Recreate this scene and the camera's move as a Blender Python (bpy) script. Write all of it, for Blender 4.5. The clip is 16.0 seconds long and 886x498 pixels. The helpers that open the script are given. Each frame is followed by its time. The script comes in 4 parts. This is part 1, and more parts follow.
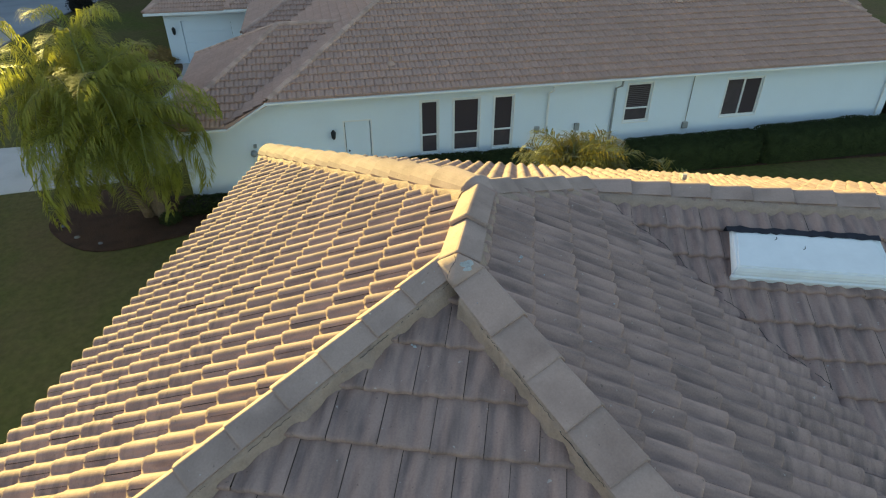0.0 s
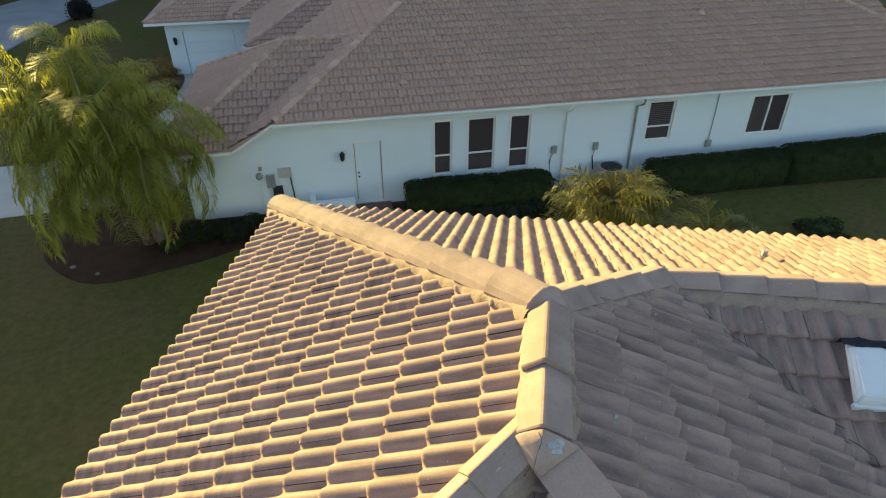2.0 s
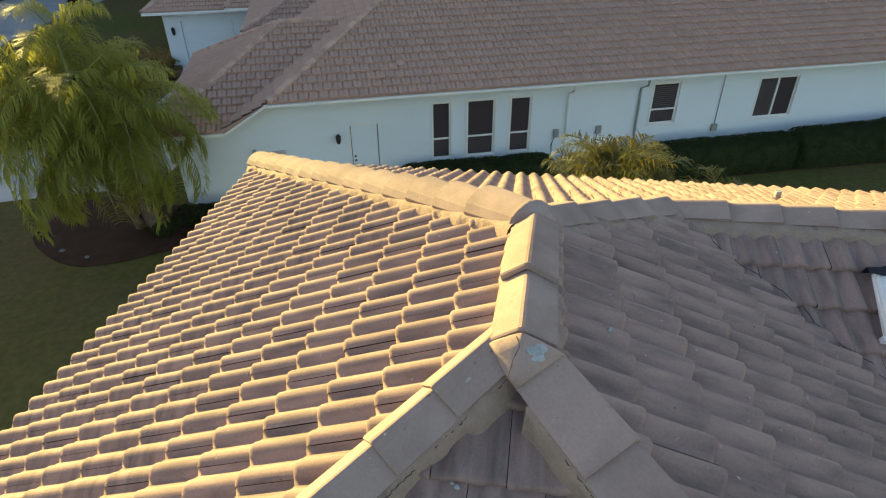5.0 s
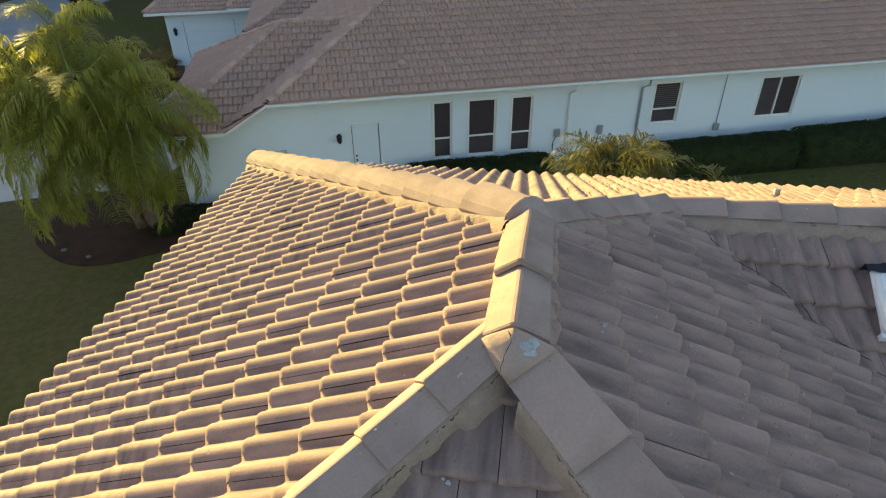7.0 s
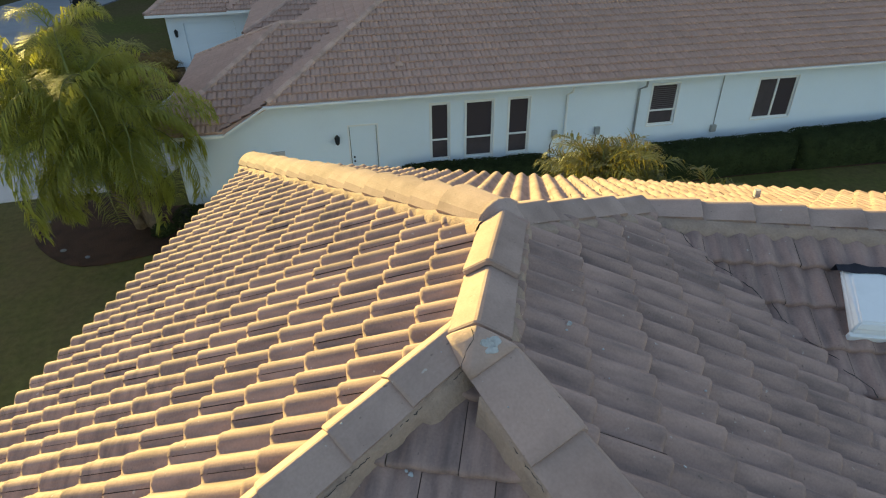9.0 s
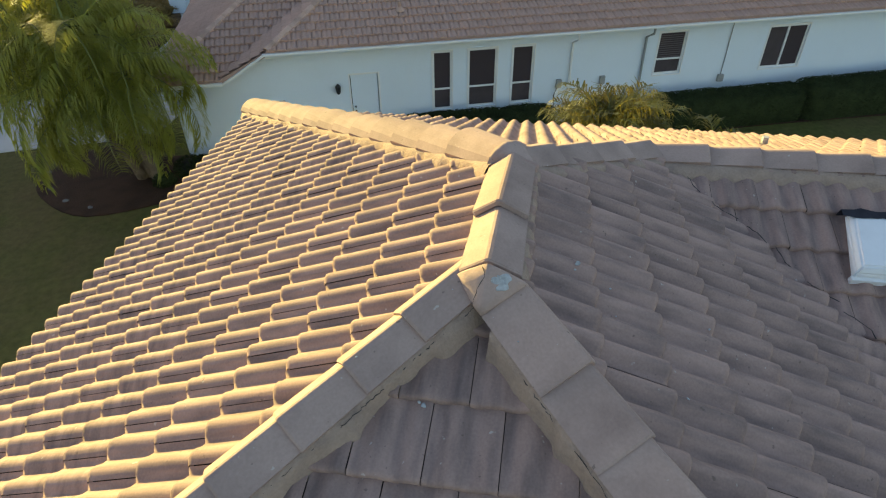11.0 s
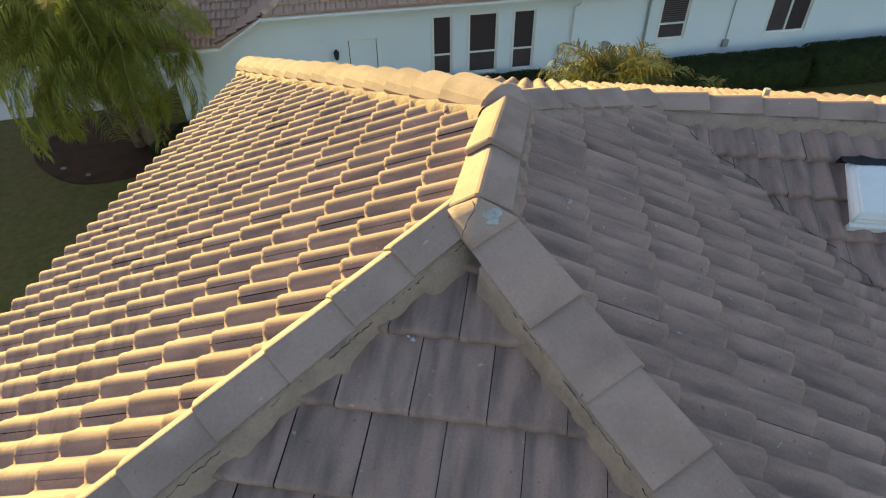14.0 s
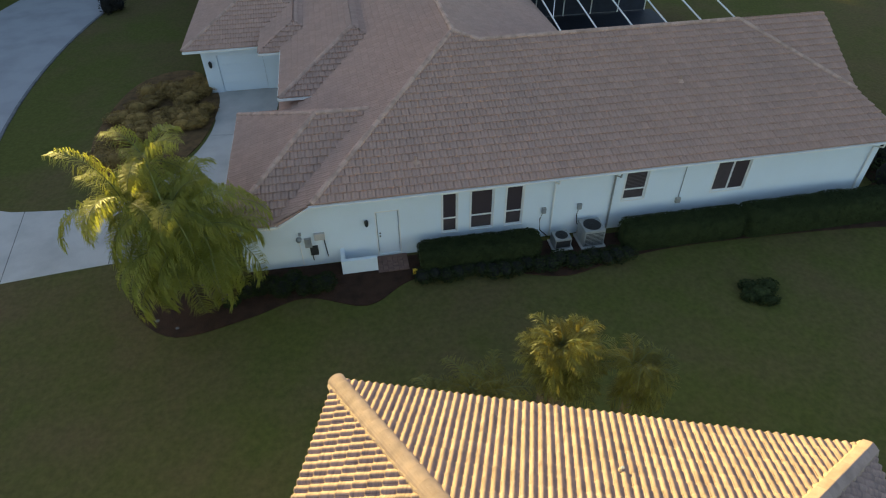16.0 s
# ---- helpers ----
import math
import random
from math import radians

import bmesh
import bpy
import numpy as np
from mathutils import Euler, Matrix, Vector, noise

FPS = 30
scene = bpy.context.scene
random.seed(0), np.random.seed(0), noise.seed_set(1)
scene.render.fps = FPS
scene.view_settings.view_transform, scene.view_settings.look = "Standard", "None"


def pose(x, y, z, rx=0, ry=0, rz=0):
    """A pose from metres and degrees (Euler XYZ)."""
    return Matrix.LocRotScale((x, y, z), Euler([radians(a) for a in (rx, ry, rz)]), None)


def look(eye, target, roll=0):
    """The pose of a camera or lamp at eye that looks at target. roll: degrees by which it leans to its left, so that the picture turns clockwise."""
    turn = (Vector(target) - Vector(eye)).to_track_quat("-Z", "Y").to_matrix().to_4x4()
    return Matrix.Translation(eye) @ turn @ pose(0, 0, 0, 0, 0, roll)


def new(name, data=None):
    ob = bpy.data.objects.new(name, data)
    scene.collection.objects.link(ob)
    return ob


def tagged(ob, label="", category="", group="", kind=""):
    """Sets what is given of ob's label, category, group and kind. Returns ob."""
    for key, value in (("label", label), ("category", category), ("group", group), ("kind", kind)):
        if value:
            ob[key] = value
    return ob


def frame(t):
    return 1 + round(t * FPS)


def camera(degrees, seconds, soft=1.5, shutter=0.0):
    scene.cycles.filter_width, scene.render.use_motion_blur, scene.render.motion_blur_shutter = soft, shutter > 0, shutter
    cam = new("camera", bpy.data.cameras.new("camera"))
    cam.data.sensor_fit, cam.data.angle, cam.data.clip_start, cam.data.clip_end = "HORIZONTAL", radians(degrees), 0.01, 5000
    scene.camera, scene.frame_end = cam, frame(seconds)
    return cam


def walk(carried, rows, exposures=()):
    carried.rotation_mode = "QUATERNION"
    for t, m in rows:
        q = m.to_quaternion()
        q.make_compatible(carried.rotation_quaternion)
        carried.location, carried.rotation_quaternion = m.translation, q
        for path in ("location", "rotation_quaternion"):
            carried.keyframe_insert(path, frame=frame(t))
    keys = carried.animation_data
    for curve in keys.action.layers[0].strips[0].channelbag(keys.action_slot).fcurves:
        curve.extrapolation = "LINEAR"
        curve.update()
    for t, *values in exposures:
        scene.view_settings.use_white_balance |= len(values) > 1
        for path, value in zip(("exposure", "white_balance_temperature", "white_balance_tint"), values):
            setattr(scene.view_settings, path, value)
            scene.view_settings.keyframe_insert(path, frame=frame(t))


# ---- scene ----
cam = camera(72.7, 16.0, 1.15)
METRES, EYE, TILT, LEAN, TURN = 10.0, 9.35, -33.0, 0.0, -12.0
ROWS = [
    (0.0, 0.0, 0.0, 0.0, 0.0, 0.0, -0.0),
    (0.5, -0.009, 0.0066, 0.0021, 0.06, -0.01, 0.01),
    (1.0, -0.0209, 0.0393, 0.0307, 0.05, -0.01, 0.02),
    (1.5, -0.0337, 0.0746, 0.0669, 0.11, -0.02, 0.02),
    (2.0, -0.0384, 0.0922, 0.0844, 0.16, -0.0, -0.0),
    (2.5, -0.0355, 0.1005, 0.0817, 0.23, 0.05, 0.0),
    (3.0, -0.0324, 0.1067, 0.0749, 0.31, 0.09, 0.0),
    (3.5, -0.03, 0.1154, 0.0654, 0.39, 0.16, 0.03),
    (4.0, -0.031, 0.1291, 0.0431, 0.43, 0.25, 0.02),
    (4.5, -0.0267, 0.1367, 0.033, 0.53, 0.24, 0.07),
    (5.0, -0.0201, 0.1387, 0.0302, 0.61, 0.25, 0.06),
    (7.5, -0.013, 0.1405, 0.0281, 0.92, 0.32, 0.05),
    (8.0, -0.0053, 0.1408, 0.0313, 0.99, 0.36, 0.03),
    (8.5, -0.0, 0.1371, 0.0303, 1.03, 0.38, 0.03),
    (9.0, -0.0001, 0.1316, 0.0275, 1.07, 0.38, 0.02),
    (9.5, -0.0032, 0.126, 0.0244, 1.1, -0.64, 0.0),
    (10.0, -0.005, 0.1231, 0.0228, 1.12, -1.68, -0.06),
    (12.5, -0.0041, 0.1392, 0.0169, 1.21, -6.48, -0.12),
    (13.0, -0.0032, 0.1373, 0.0136, 1.26, -6.5, -0.1),
    (13.5, -0.0003, 0.1353, 0.0091, 1.27, -6.52, -0.09),
    (14.0, 0.0003, 0.1303, 0.0047, 1.29, -6.56, -0.06),
    (14.5, -0.0012, 0.1133, 0.0204, 1.32, -6.63, -0.07),
    (15.0, -0.0081, 0.0411, 0.1162, 1.31, -6.87, -0.25),
    (15.5, -0.01, -0.1148, 0.3293, 1.37, -7.22, -0.27),
    (16.0, -0.0109, -0.2878, 0.5754, 1.51, -7.57, -0.51),
]
walk(cam, [(t, pose(0, 0, EYE, TILT, LEAN, TURN) @ pose(METRES * x, METRES * y, METRES * z, 90 + pitch, roll, yaw)) for t, x, y, z, yaw, pitch, roll in ROWS],
     exposures=[(0.0, 1.25, 6500, 7), (1.5, 1.20, 6500, 9), (4.0, 1.19, 6580, 11), (14.4, 1.17, 6600, 12), (15.0, 1.12, 6650, 19), (15.6, 1.15, 6600, 18), (16.0, 1.19, 6500, 12)])

# ---- light: a low sun ahead and to the left, open sky ----
SUN_EL, SUN_AZ = 9.0, -30.0
sun_dir = Vector((math.sin(radians(SUN_AZ)) * math.cos(radians(SUN_EL)), math.cos(radians(SUN_AZ)) * math.cos(radians(SUN_EL)), math.sin(radians(SUN_EL))))
world = bpy.data.worlds.new("sky")
scene.world = world
world.use_nodes = True
sky = world.node_tree.nodes.new("ShaderNodeTexSky")
sky.sky_type, sky.sun_disc = "NISHITA", False
sky.sun_elevation, sky.sun_rotation = radians(SUN_EL), radians(SUN_AZ)
world.node_tree.links.new(sky.outputs["Color"], world.node_tree.nodes["Background"].inputs["Color"])
world.node_tree.nodes["Background"].inputs["Strength"].default_value = 0.15
sun = new("sun", bpy.data.lights.new("sun", "SUN"))
sun.data.energy, sun.data.angle, sun.data.color = 6.9, radians(0.6), (1.0, 0.80, 0.25)
sun.matrix_world = look(sun_dir * 100, (0, 0, 0))


# ---- materials ----
def material(name, base, rough=0.8, metal=0.0, spread=0.12, scale=3.0, fine=60.0, bump=0.25, dist=0.01, rand=0.0, dark=None, spec=0.3, stretch=(1, 1, 1), specks=0.0):
    """A surface with stains at a large scale, grain at a small one, relief, and a shift of value from piece to piece."""
    m = bpy.data.materials.new(name)
    m.use_nodes = True
    nt = m.node_tree
    N, L = nt.nodes, nt.links
    b = N["Principled BSDF"]
    b.inputs["Roughness"].default_value, b.inputs["Metallic"].default_value = rough, metal
    b.inputs["Specular IOR Level"].default_value = spec
    co = N.new("ShaderNodeTexCoord")
    mp = N.new("ShaderNodeMapping")
    mp.inputs["Scale"].default_value = stretch
    L.new(co.outputs["Object"], mp.inputs["Vector"])
    n1, n2 = N.new("ShaderNodeTexNoise"), N.new("ShaderNodeTexNoise")
    n1.inputs["Scale"].default_value, n1.inputs["Detail"].default_value = scale, 5
    n2.inputs["Scale"].default_value, n2.inputs["Detail"].default_value = fine, 3
    geo = N.new("ShaderNodeObjectInfo")
    isl = N.new("ShaderNodeNewGeometry")
    off = N.new("ShaderNodeVectorMath")
    off.operation = "ADD"
    L.new(mp.outputs[0], off.inputs[0])
    mul = N.new("ShaderNodeMath")
    mul.operation, mul.inputs[1].default_value = "MULTIPLY", 40.0
    L.new(geo.outputs["Random"], mul.inputs[0])
    L.new(mul.outputs[0], off.inputs[1])
    even = N.new("ShaderNodeVectorMath")
    even.operation = "ADD"
    L.new(co.outputs["Object"], even.inputs[0])
    L.new(mul.outputs[0], even.inputs[1])
    L.new(off.outputs[0], n1.inputs["Vector"])
    L.new(even.outputs[0], n2.inputs["Vector"])
    dk = dark or tuple(c * 0.45 for c in base)
    mix = N.new("ShaderNodeMix")
    mix.data_type = "RGBA"
    mix.inputs["A"].default_value, mix.inputs["B"].default_value = (*base, 1), (*dk, 1)
    ramp = N.new("ShaderNodeMapRange")
    ramp.inputs["From Min"].default_value, ramp.inputs["From Max"].default_value = 0.42, 0.75
    ramp.inputs["To Max"].default_value = min(1.0, spread * 5)
    L.new(n1.outputs["Fac"], ramp.inputs["Value"])
    L.new(ramp.outputs[0], mix.inputs["Factor"])
    val = N.new("ShaderNodeHueSaturation")
    got = mix.outputs["Result"]
    if specks:
        # pale lichen dots and dark grit of their own shape
        for sc, lo, col in ((26.0, 0.725, (0.58, 0.55, 0.50, 1)), (33.0, 0.715, (0.07, 0.06, 0.05, 1))):
            ns, mr, mk = N.new("ShaderNodeTexNoise"), N.new("ShaderNodeMapRange"), N.new("ShaderNodeMix")
            ns.inputs["Scale"].default_value, ns.inputs["Detail"].default_value = sc, 2
            L.new(even.outputs[0], ns.inputs["Vector"])
            mr.inputs["From Min"].default_value, mr.inputs["From Max"].default_value, mr.inputs["To Max"].default_value = lo, lo + 0.04, specks
            L.new(ns.outputs["Fac"], mr.inputs["Value"])
            mk.data_type = "RGBA"
            mk.inputs["B"].default_value = col
            L.new(mr.outputs[0], mk.inputs["Factor"])
            L.new(got, mk.inputs["A"])
            got = mk.outputs["Result"]
    L.new(got, val.inputs["Color"])
    # value = 1 + grain + piece to piece
    g = N.new("ShaderNodeMath")
    g.operation, g.inputs[1].default_value, g.inputs[2].default_value = "MULTIPLY_ADD", spread * 2, 1.0 - spread
    L.new(n2.outputs["Fac"], g.inputs[0])
    last = g
    for src in ((geo.outputs["Random"], isl.outputs["Random Per Island"]) if rand else ()):
        r = N.new("ShaderNodeMath")
        r.operation, r.inputs[1].default_value = "MULTIPLY_ADD", rand
        L.new(src, r.inputs[0])
        s = N.new("ShaderNodeMath")
        s.operation, s.inputs[1].default_value = "SUBTRACT", rand / 2
        L.new(last.outputs[0], s.inputs[0])
        L.new(s.outputs[0], r.inputs[2])
        last = r
    L.new(last.outputs[0], val.inputs["Value"])
    L.new(val.outputs[0], b.inputs["Base Color"])
    if bump:
        bp = N.new("ShaderNodeBump")
        bp.inputs["Strength"].default_value, bp.inputs["Distance"].default_value = bump, dist
        L.new(n2.outputs["Fac"], bp.inputs["Height"])
        L.new(bp.outputs[0], b.inputs["Normal"])
    return m


def thin(m, tint, share):
    """Lets part of the light through a leaf."""
    nt = m.node_tree
    t, mx = nt.nodes.new("ShaderNodeBsdfTranslucent"), nt.nodes.new("ShaderNodeMixShader")
    t.inputs["Color"].default_value, mx.inputs[0].default_value = (*tint, 1), share
    nt.links.new(nt.nodes["Principled BSDF"].outputs[0], mx.inputs[1])
    nt.links.new(t.outputs[0], mx.inputs[2])
    nt.links.new(mx.outputs[0], nt.nodes["Material Output"].inputs["Surface"])
    return m


def glass(name, tint, rough=0.05):
    m = bpy.data.materials.new(name)
    m.use_nodes = True
    b = m.node_tree.nodes["Principled BSDF"]
    b.inputs["Base Color"].default_value, b.inputs["Roughness"].default_value = (*tint, 1), rough
    b.inputs["Specular IOR Level"].default_value = 0.35
    return m


M_TILE = material("concrete_tile", (0.372, 0.250, 0.212), 0.85, spread=0.2, scale=5, fine=90, rand=0.20, dark=(0.192, 0.136, 0.124), bump=0.3, dist=0.003, stretch=(3.0, 0.6, 1.0), specks=0.45)
M_CAP = material("cap_tile", (0.40, 0.287, 0.245), 0.85, spread=0.16, scale=4, fine=80, rand=0.14, dark=(0.25, 0.178, 0.155), bump=0.35, dist=0.004, specks=0.5)
M_MORTAR = material("mortar", (0.39, 0.285, 0.226), 0.95, dark=(0.29, 0.215, 0.178), spread=0.2, scale=9, fine=70, bump=0.6, dist=0.01)
M_DECK = material("roof_underlay", (0.04, 0.035, 0.03), 0.95)
M_NTILE = material("flat_roof_tile", (0.45, 0.288, 0.228), 0.9, spread=0.18, scale=0.35, fine=14, rand=0.11, dark=(0.40, 0.265, 0.215), bump=0.3, dist=0.01)
M_NCAP = material("flat_roof_cap", (0.52, 0.35, 0.28), 0.9, spread=0.16, scale=2, fine=30, rand=0.06)
# white stucco, with the blue of the skylight tinted into its base colour
M_WALL_SKYTINT = material("stucco", (0.73, 0.80, 0.87), 0.9, spread=0.04, scale=0.7, fine=45, bump=0.3, dist=0.006, dark=(0.60, 0.645, 0.68))
M_TRIM = material("white_trim", (0.80, 0.80, 0.79), 0.6, spread=0.03, scale=2, fine=40, bump=0.05)
M_LAWN = material("lawn", (0.088, 0.092, 0.024), 1.0, spread=0.38, scale=0.16, fine=6, bump=0.8, dist=0.05, dark=(0.130, 0.088, 0.048), spec=0.1)
for n in M_LAWN.node_tree.nodes:
    if n.type == "TEX_NOISE" and n.inputs["Scale"].default_value < 1:
        n.inputs["Detail"].default_value, n.inputs["Roughness"].default_value = 9, 0.66
M_ROAD = material("asphalt", (0.34, 0.34, 0.36), 0.95, spread=0.08, scale=0.5, fine=50, bump=0.3)
M_KERB = material("stained_kerb", (0.17, 0.17, 0.185), 0.95, spread=0.15, scale=2, fine=40)
M_MULCH2 = material("dry_mulch", (0.16, 0.095, 0.042), 1.0, spread=0.2, scale=2.5, fine=35, bump=1.0, dist=0.05)
M_MESH = material("insect_screen", (0.03, 0.038, 0.06), 0.7, spread=0.1, bump=0.1)
M_CONC = material("concrete", (0.50, 0.475, 0.45), 0.9, spread=0.08, scale=0.8, fine=40, bump=0.2)
M_PAVER = material("paver", (0.20, 0.12, 0.10), 0.9, spread=0.12, rand=0.2)
M_MULCH = material("mulch", (0.055, 0.026, 0.016), 1.0, spread=0.2, scale=2.5, fine=35, bump=1.0, dist=0.05)
M_GLASS = glass("window_glass", (0.065, 0.050, 0.056), 0.25)
M_SCREEN = material("window_screen", (0.075, 0.058, 0.062), 0.7, spread=0.1, bump=0.1)
M_BLIND = material("window_blind", (0.13, 0.11, 0.115), 0.7, spread=0.1, bump=0.1)
M_METAL = material("grey_metal", (0.35, 0.36, 0.36), 0.5, metal=0.3, spread=0.08)
M_FLASH = material("bitumen_flashing", (0.022, 0.022, 0.034), 0.7, spread=0.2, scale=12)
M_DARK = material("dark_metal", (0.03, 0.03, 0.032), 0.6, spread=0.1)
M_LEAF = material("hedge_leaf", (0.036, 0.048, 0.017), 0.85, spread=0.2, rand=0.35, bump=0, spec=0.12)
# leaf of the purplish shrub; elsewhere painted inner shade of shrub hearts
M_DARKLEAF_SHADE = material("dark_leaf_and_core_shade", (0.016, 0.016, 0.014), 0.9, spread=0.2, rand=0.3, bump=0)
M_WATER = glass("pool_water", (0.015, 0.04, 0.09), 0.06)
M_DRYLEAF = material("brown_shrub_leaf", (0.25, 0.16, 0.05), 0.8, spread=0.2, rand=0.5, bump=0)
M_FROND = material("palm_leaflet", (0.24, 0.245, 0.058), 0.6, spread=0.15, rand=0.4, bump=0, spec=0.3)
thin(M_FROND, (0.60, 0.58, 0.07), 0.42)
M_ARECA = thin(material("areca_leaflet", (0.085, 0.094, 0.022), 0.5, spread=0.15, rand=0.6, bump=0, spec=0.25), (0.62, 0.48, 0.05), 0.22)
M_RACHIS = material("palm_stalk", (0.16, 0.17, 0.05), 0.6, spread=0.15)
M_TRUNK = material("palm_trunk", (0.20, 0.145, 0.10), 0.95, spread=0.25, scale=8, fine=50, bump=0.8, dist=0.03)
M_WHITE = material("white_enamel", (0.80, 0.82, 0.84), 0.35, spread=0.03, scale=4, fine=30, bump=0.04, spec=0.5)
M_YELLOW = material("yellow_plastic", (0.65, 0.42, 0.04), 0.5, spread=0.05)
M_SPLASH = material("pale_splash", (0.47, 0.48, 0.49), 0.9, spread=0.15, scale=25, fine=90)


# ---- building helpers ----
from mathutils.bvhtree import BVHTree
def mesh_of(name, verts, faces, mats):
    me = bpy.data.meshes.new(name)
    me.from_pydata([tuple(map(float, v)) for v in verts], [], [tuple(map(int, f)) for f in faces])
    for mt in (mats if isinstance(mats, (list, tuple)) else [mats]):
        me.materials.append(mt)
    me.update()
    return me


WORLD = set()


def own(ob):
    """Parts of this thing are given in world coordinates."""
    WORLD.add(ob.name)
    return ob


def part_mesh(name, me, parent, label="", kind="", smooth=False):
    ob = new(name, me)
    ob.parent = parent
    if parent is not None and parent.name in WORLD:
        ob.matrix_parent_inverse = parent.matrix_basis.inverted()
    if smooth:
        me.polygons.foreach_set("use_smooth", [True] * len(me.polygons))
    return tagged(ob, label, kind=kind)


def part(name, bm, mat, parent, label="", smooth=False):
    me = bpy.data.meshes.new(name)
    bm.to_mesh(me)
    bm.free()
    me.materials.append(mat)
    return part_mesh(name, me, parent, label, smooth=smooth)


def thing(name, at, label, category, group="", kind="", rz=0.0):
    ob = new(name)
    ob.matrix_world = pose(*at, 0, 0, rz)
    return tagged(ob, label, category, group, kind)


def add_box(bm, lo, hi, bevel=0.0, m=None):
    """A box between two corners, with rounded edges, put into bm."""
    t = bmesh.new()
    bmesh.ops.create_cube(t, size=1)
    c, s = (Vector(lo) + Vector(hi)) / 2, Vector(hi) - Vector(lo)
    for v in t.verts:
        v.co = Vector(v.co[i] * s[i] for i in range(3)) + c
    if bevel:
        bmesh.ops.bevel(t, geom=t.edges[:], offset=bevel, segments=2, affect="EDGES", profile=0.6)
    if m:
        bmesh.ops.transform(t, matrix=m, verts=t.verts)
    tmp = bpy.data.meshes.new("tmp")
    t.to_mesh(tmp)
    t.free()
    bm.from_mesh(tmp)
    bpy.data.meshes.remove(tmp)
    return bm


def box(lo, hi, bevel=0.0, m=None):
    return add_box(bmesh.new(), lo, hi, bevel, m)


def add_tube(bm, pts, radii, sides=8, cap=True):
    """A round tube along pts, one radius a point."""
    rings = []
    pts = [Vector(p) for p in pts]
    for i, p in enumerate(pts):
        d = (pts[min(i + 1, len(pts) - 1)] - pts[max(i - 1, 0)]).normalized()
        a = d.orthogonal().normalized()
        b = d.cross(a)
        r = radii[i] if isinstance(radii, (list, tuple)) else radii
        rings.append([bm.verts.new(p + (a * math.cos(k * math.tau / sides) + b * math.sin(k * math.tau / sides)) * r) for k in range(sides)])
    for q, w in zip(rings, rings[1:]):
        # nearest start keeps the tube from twisting
        s = min(range(sides), key=lambda k: (w[k].co - q[0].co).length)
        for k in range(sides):
            bm.faces.new((q[k], q[(k + 1) % sides], w[(k + 1 + s) % sides], w[(k + s) % sides]))
    if cap:
        bm.faces.new(rings[0][::-1])
        bm.faces.new(rings[-1])
    return bm


def slab(poly, z0, z1):
    """A flat plate with the outline poly (x, y) between two heights."""
    bm = bmesh.new()
    lo = [bm.verts.new((x, y, z0)) for x, y in poly]
    hi = [bm.verts.new((x, y, z1)) for x, y in poly]
    bm.faces.new(hi)
    bm.faces.new(lo[::-1])
    n = len(poly)
    for i in range(n):
        bm.faces.new((lo[i], lo[(i + 1) % n], hi[(i + 1) % n], hi[i]))
    bmesh.ops.recalc_face_normals(bm, faces=bm.faces)
    return bm


def rounded(poly, steps=6):
    """A smooth closed outline through the points of poly."""
    out, n = [], len(poly)
    for i in range(n):
        p0, p1, p2, p3 = (np.array(poly[(i + k) % n], float) for k in (-1, 0, 1, 2))
        for s in range(steps):
            t = s / steps
            out.append(tuple(0.5 * (2 * p1 + (p2 - p0) * t + (2 * p0 - 5 * p1 + 4 * p2 - p3) * t * t + (3 * p1 - p0 - 3 * p2 + p3) * t ** 3)))
    return out


def span(poly, y):
    """The reach in x of a convex outline at the height y."""
    xs, n = [], len(poly)
    for i in range(n):
        (x0, y0), (x1, y1) = poly[i], poly[(i + 1) % n]
        if min(y0, y1) - 1e-6 <= y <= max(y0, y1) + 1e-6:
            xs += [x0, x1] if abs(y1 - y0) < 1e-9 else [x0 + (x1 - x0) * (y - y0) / (y1 - y0)]
    return (min(xs), max(xs)) if xs else None


class Face:
    """A sloping roof face: its corners in the world, the first two along the eave (left to right as seen from below it). skew: degrees by which its courses are turned from the eave."""

    def __init__(self, pts, skew=0.0):
        self.pts = [Vector(p) for p in pts]
        o = self.pts[0]
        self.e = (self.pts[1] - o).normalized()
        n = Vector((0, 0, 0))
        for i in range(1, len(self.pts) - 1):
            n += (self.pts[i] - o).cross(self.pts[i + 1] - o)
        n.normalize()
        self.n = n if n.z > 0 else -n
        self.e.rotate(Matrix.Rotation(radians(skew), 3, self.n))
        self.s = self.n.cross(self.e)
        self.o = o
        self.poly = [((p - o).dot(self.e), (p - o).dot(self.s)) for p in self.pts]
        self.m = Matrix((self.e, self.s, self.n)).transposed().to_4x4()
        self.m.translation = o
        self.top = max(q[1] for q in self.poly)
        self.low = min(0.0, min(q[1] for q in self.poly))
        self.lo = min(q[0] for q in self.poly)
        self.hi = max(q[0] for q in self.poly)


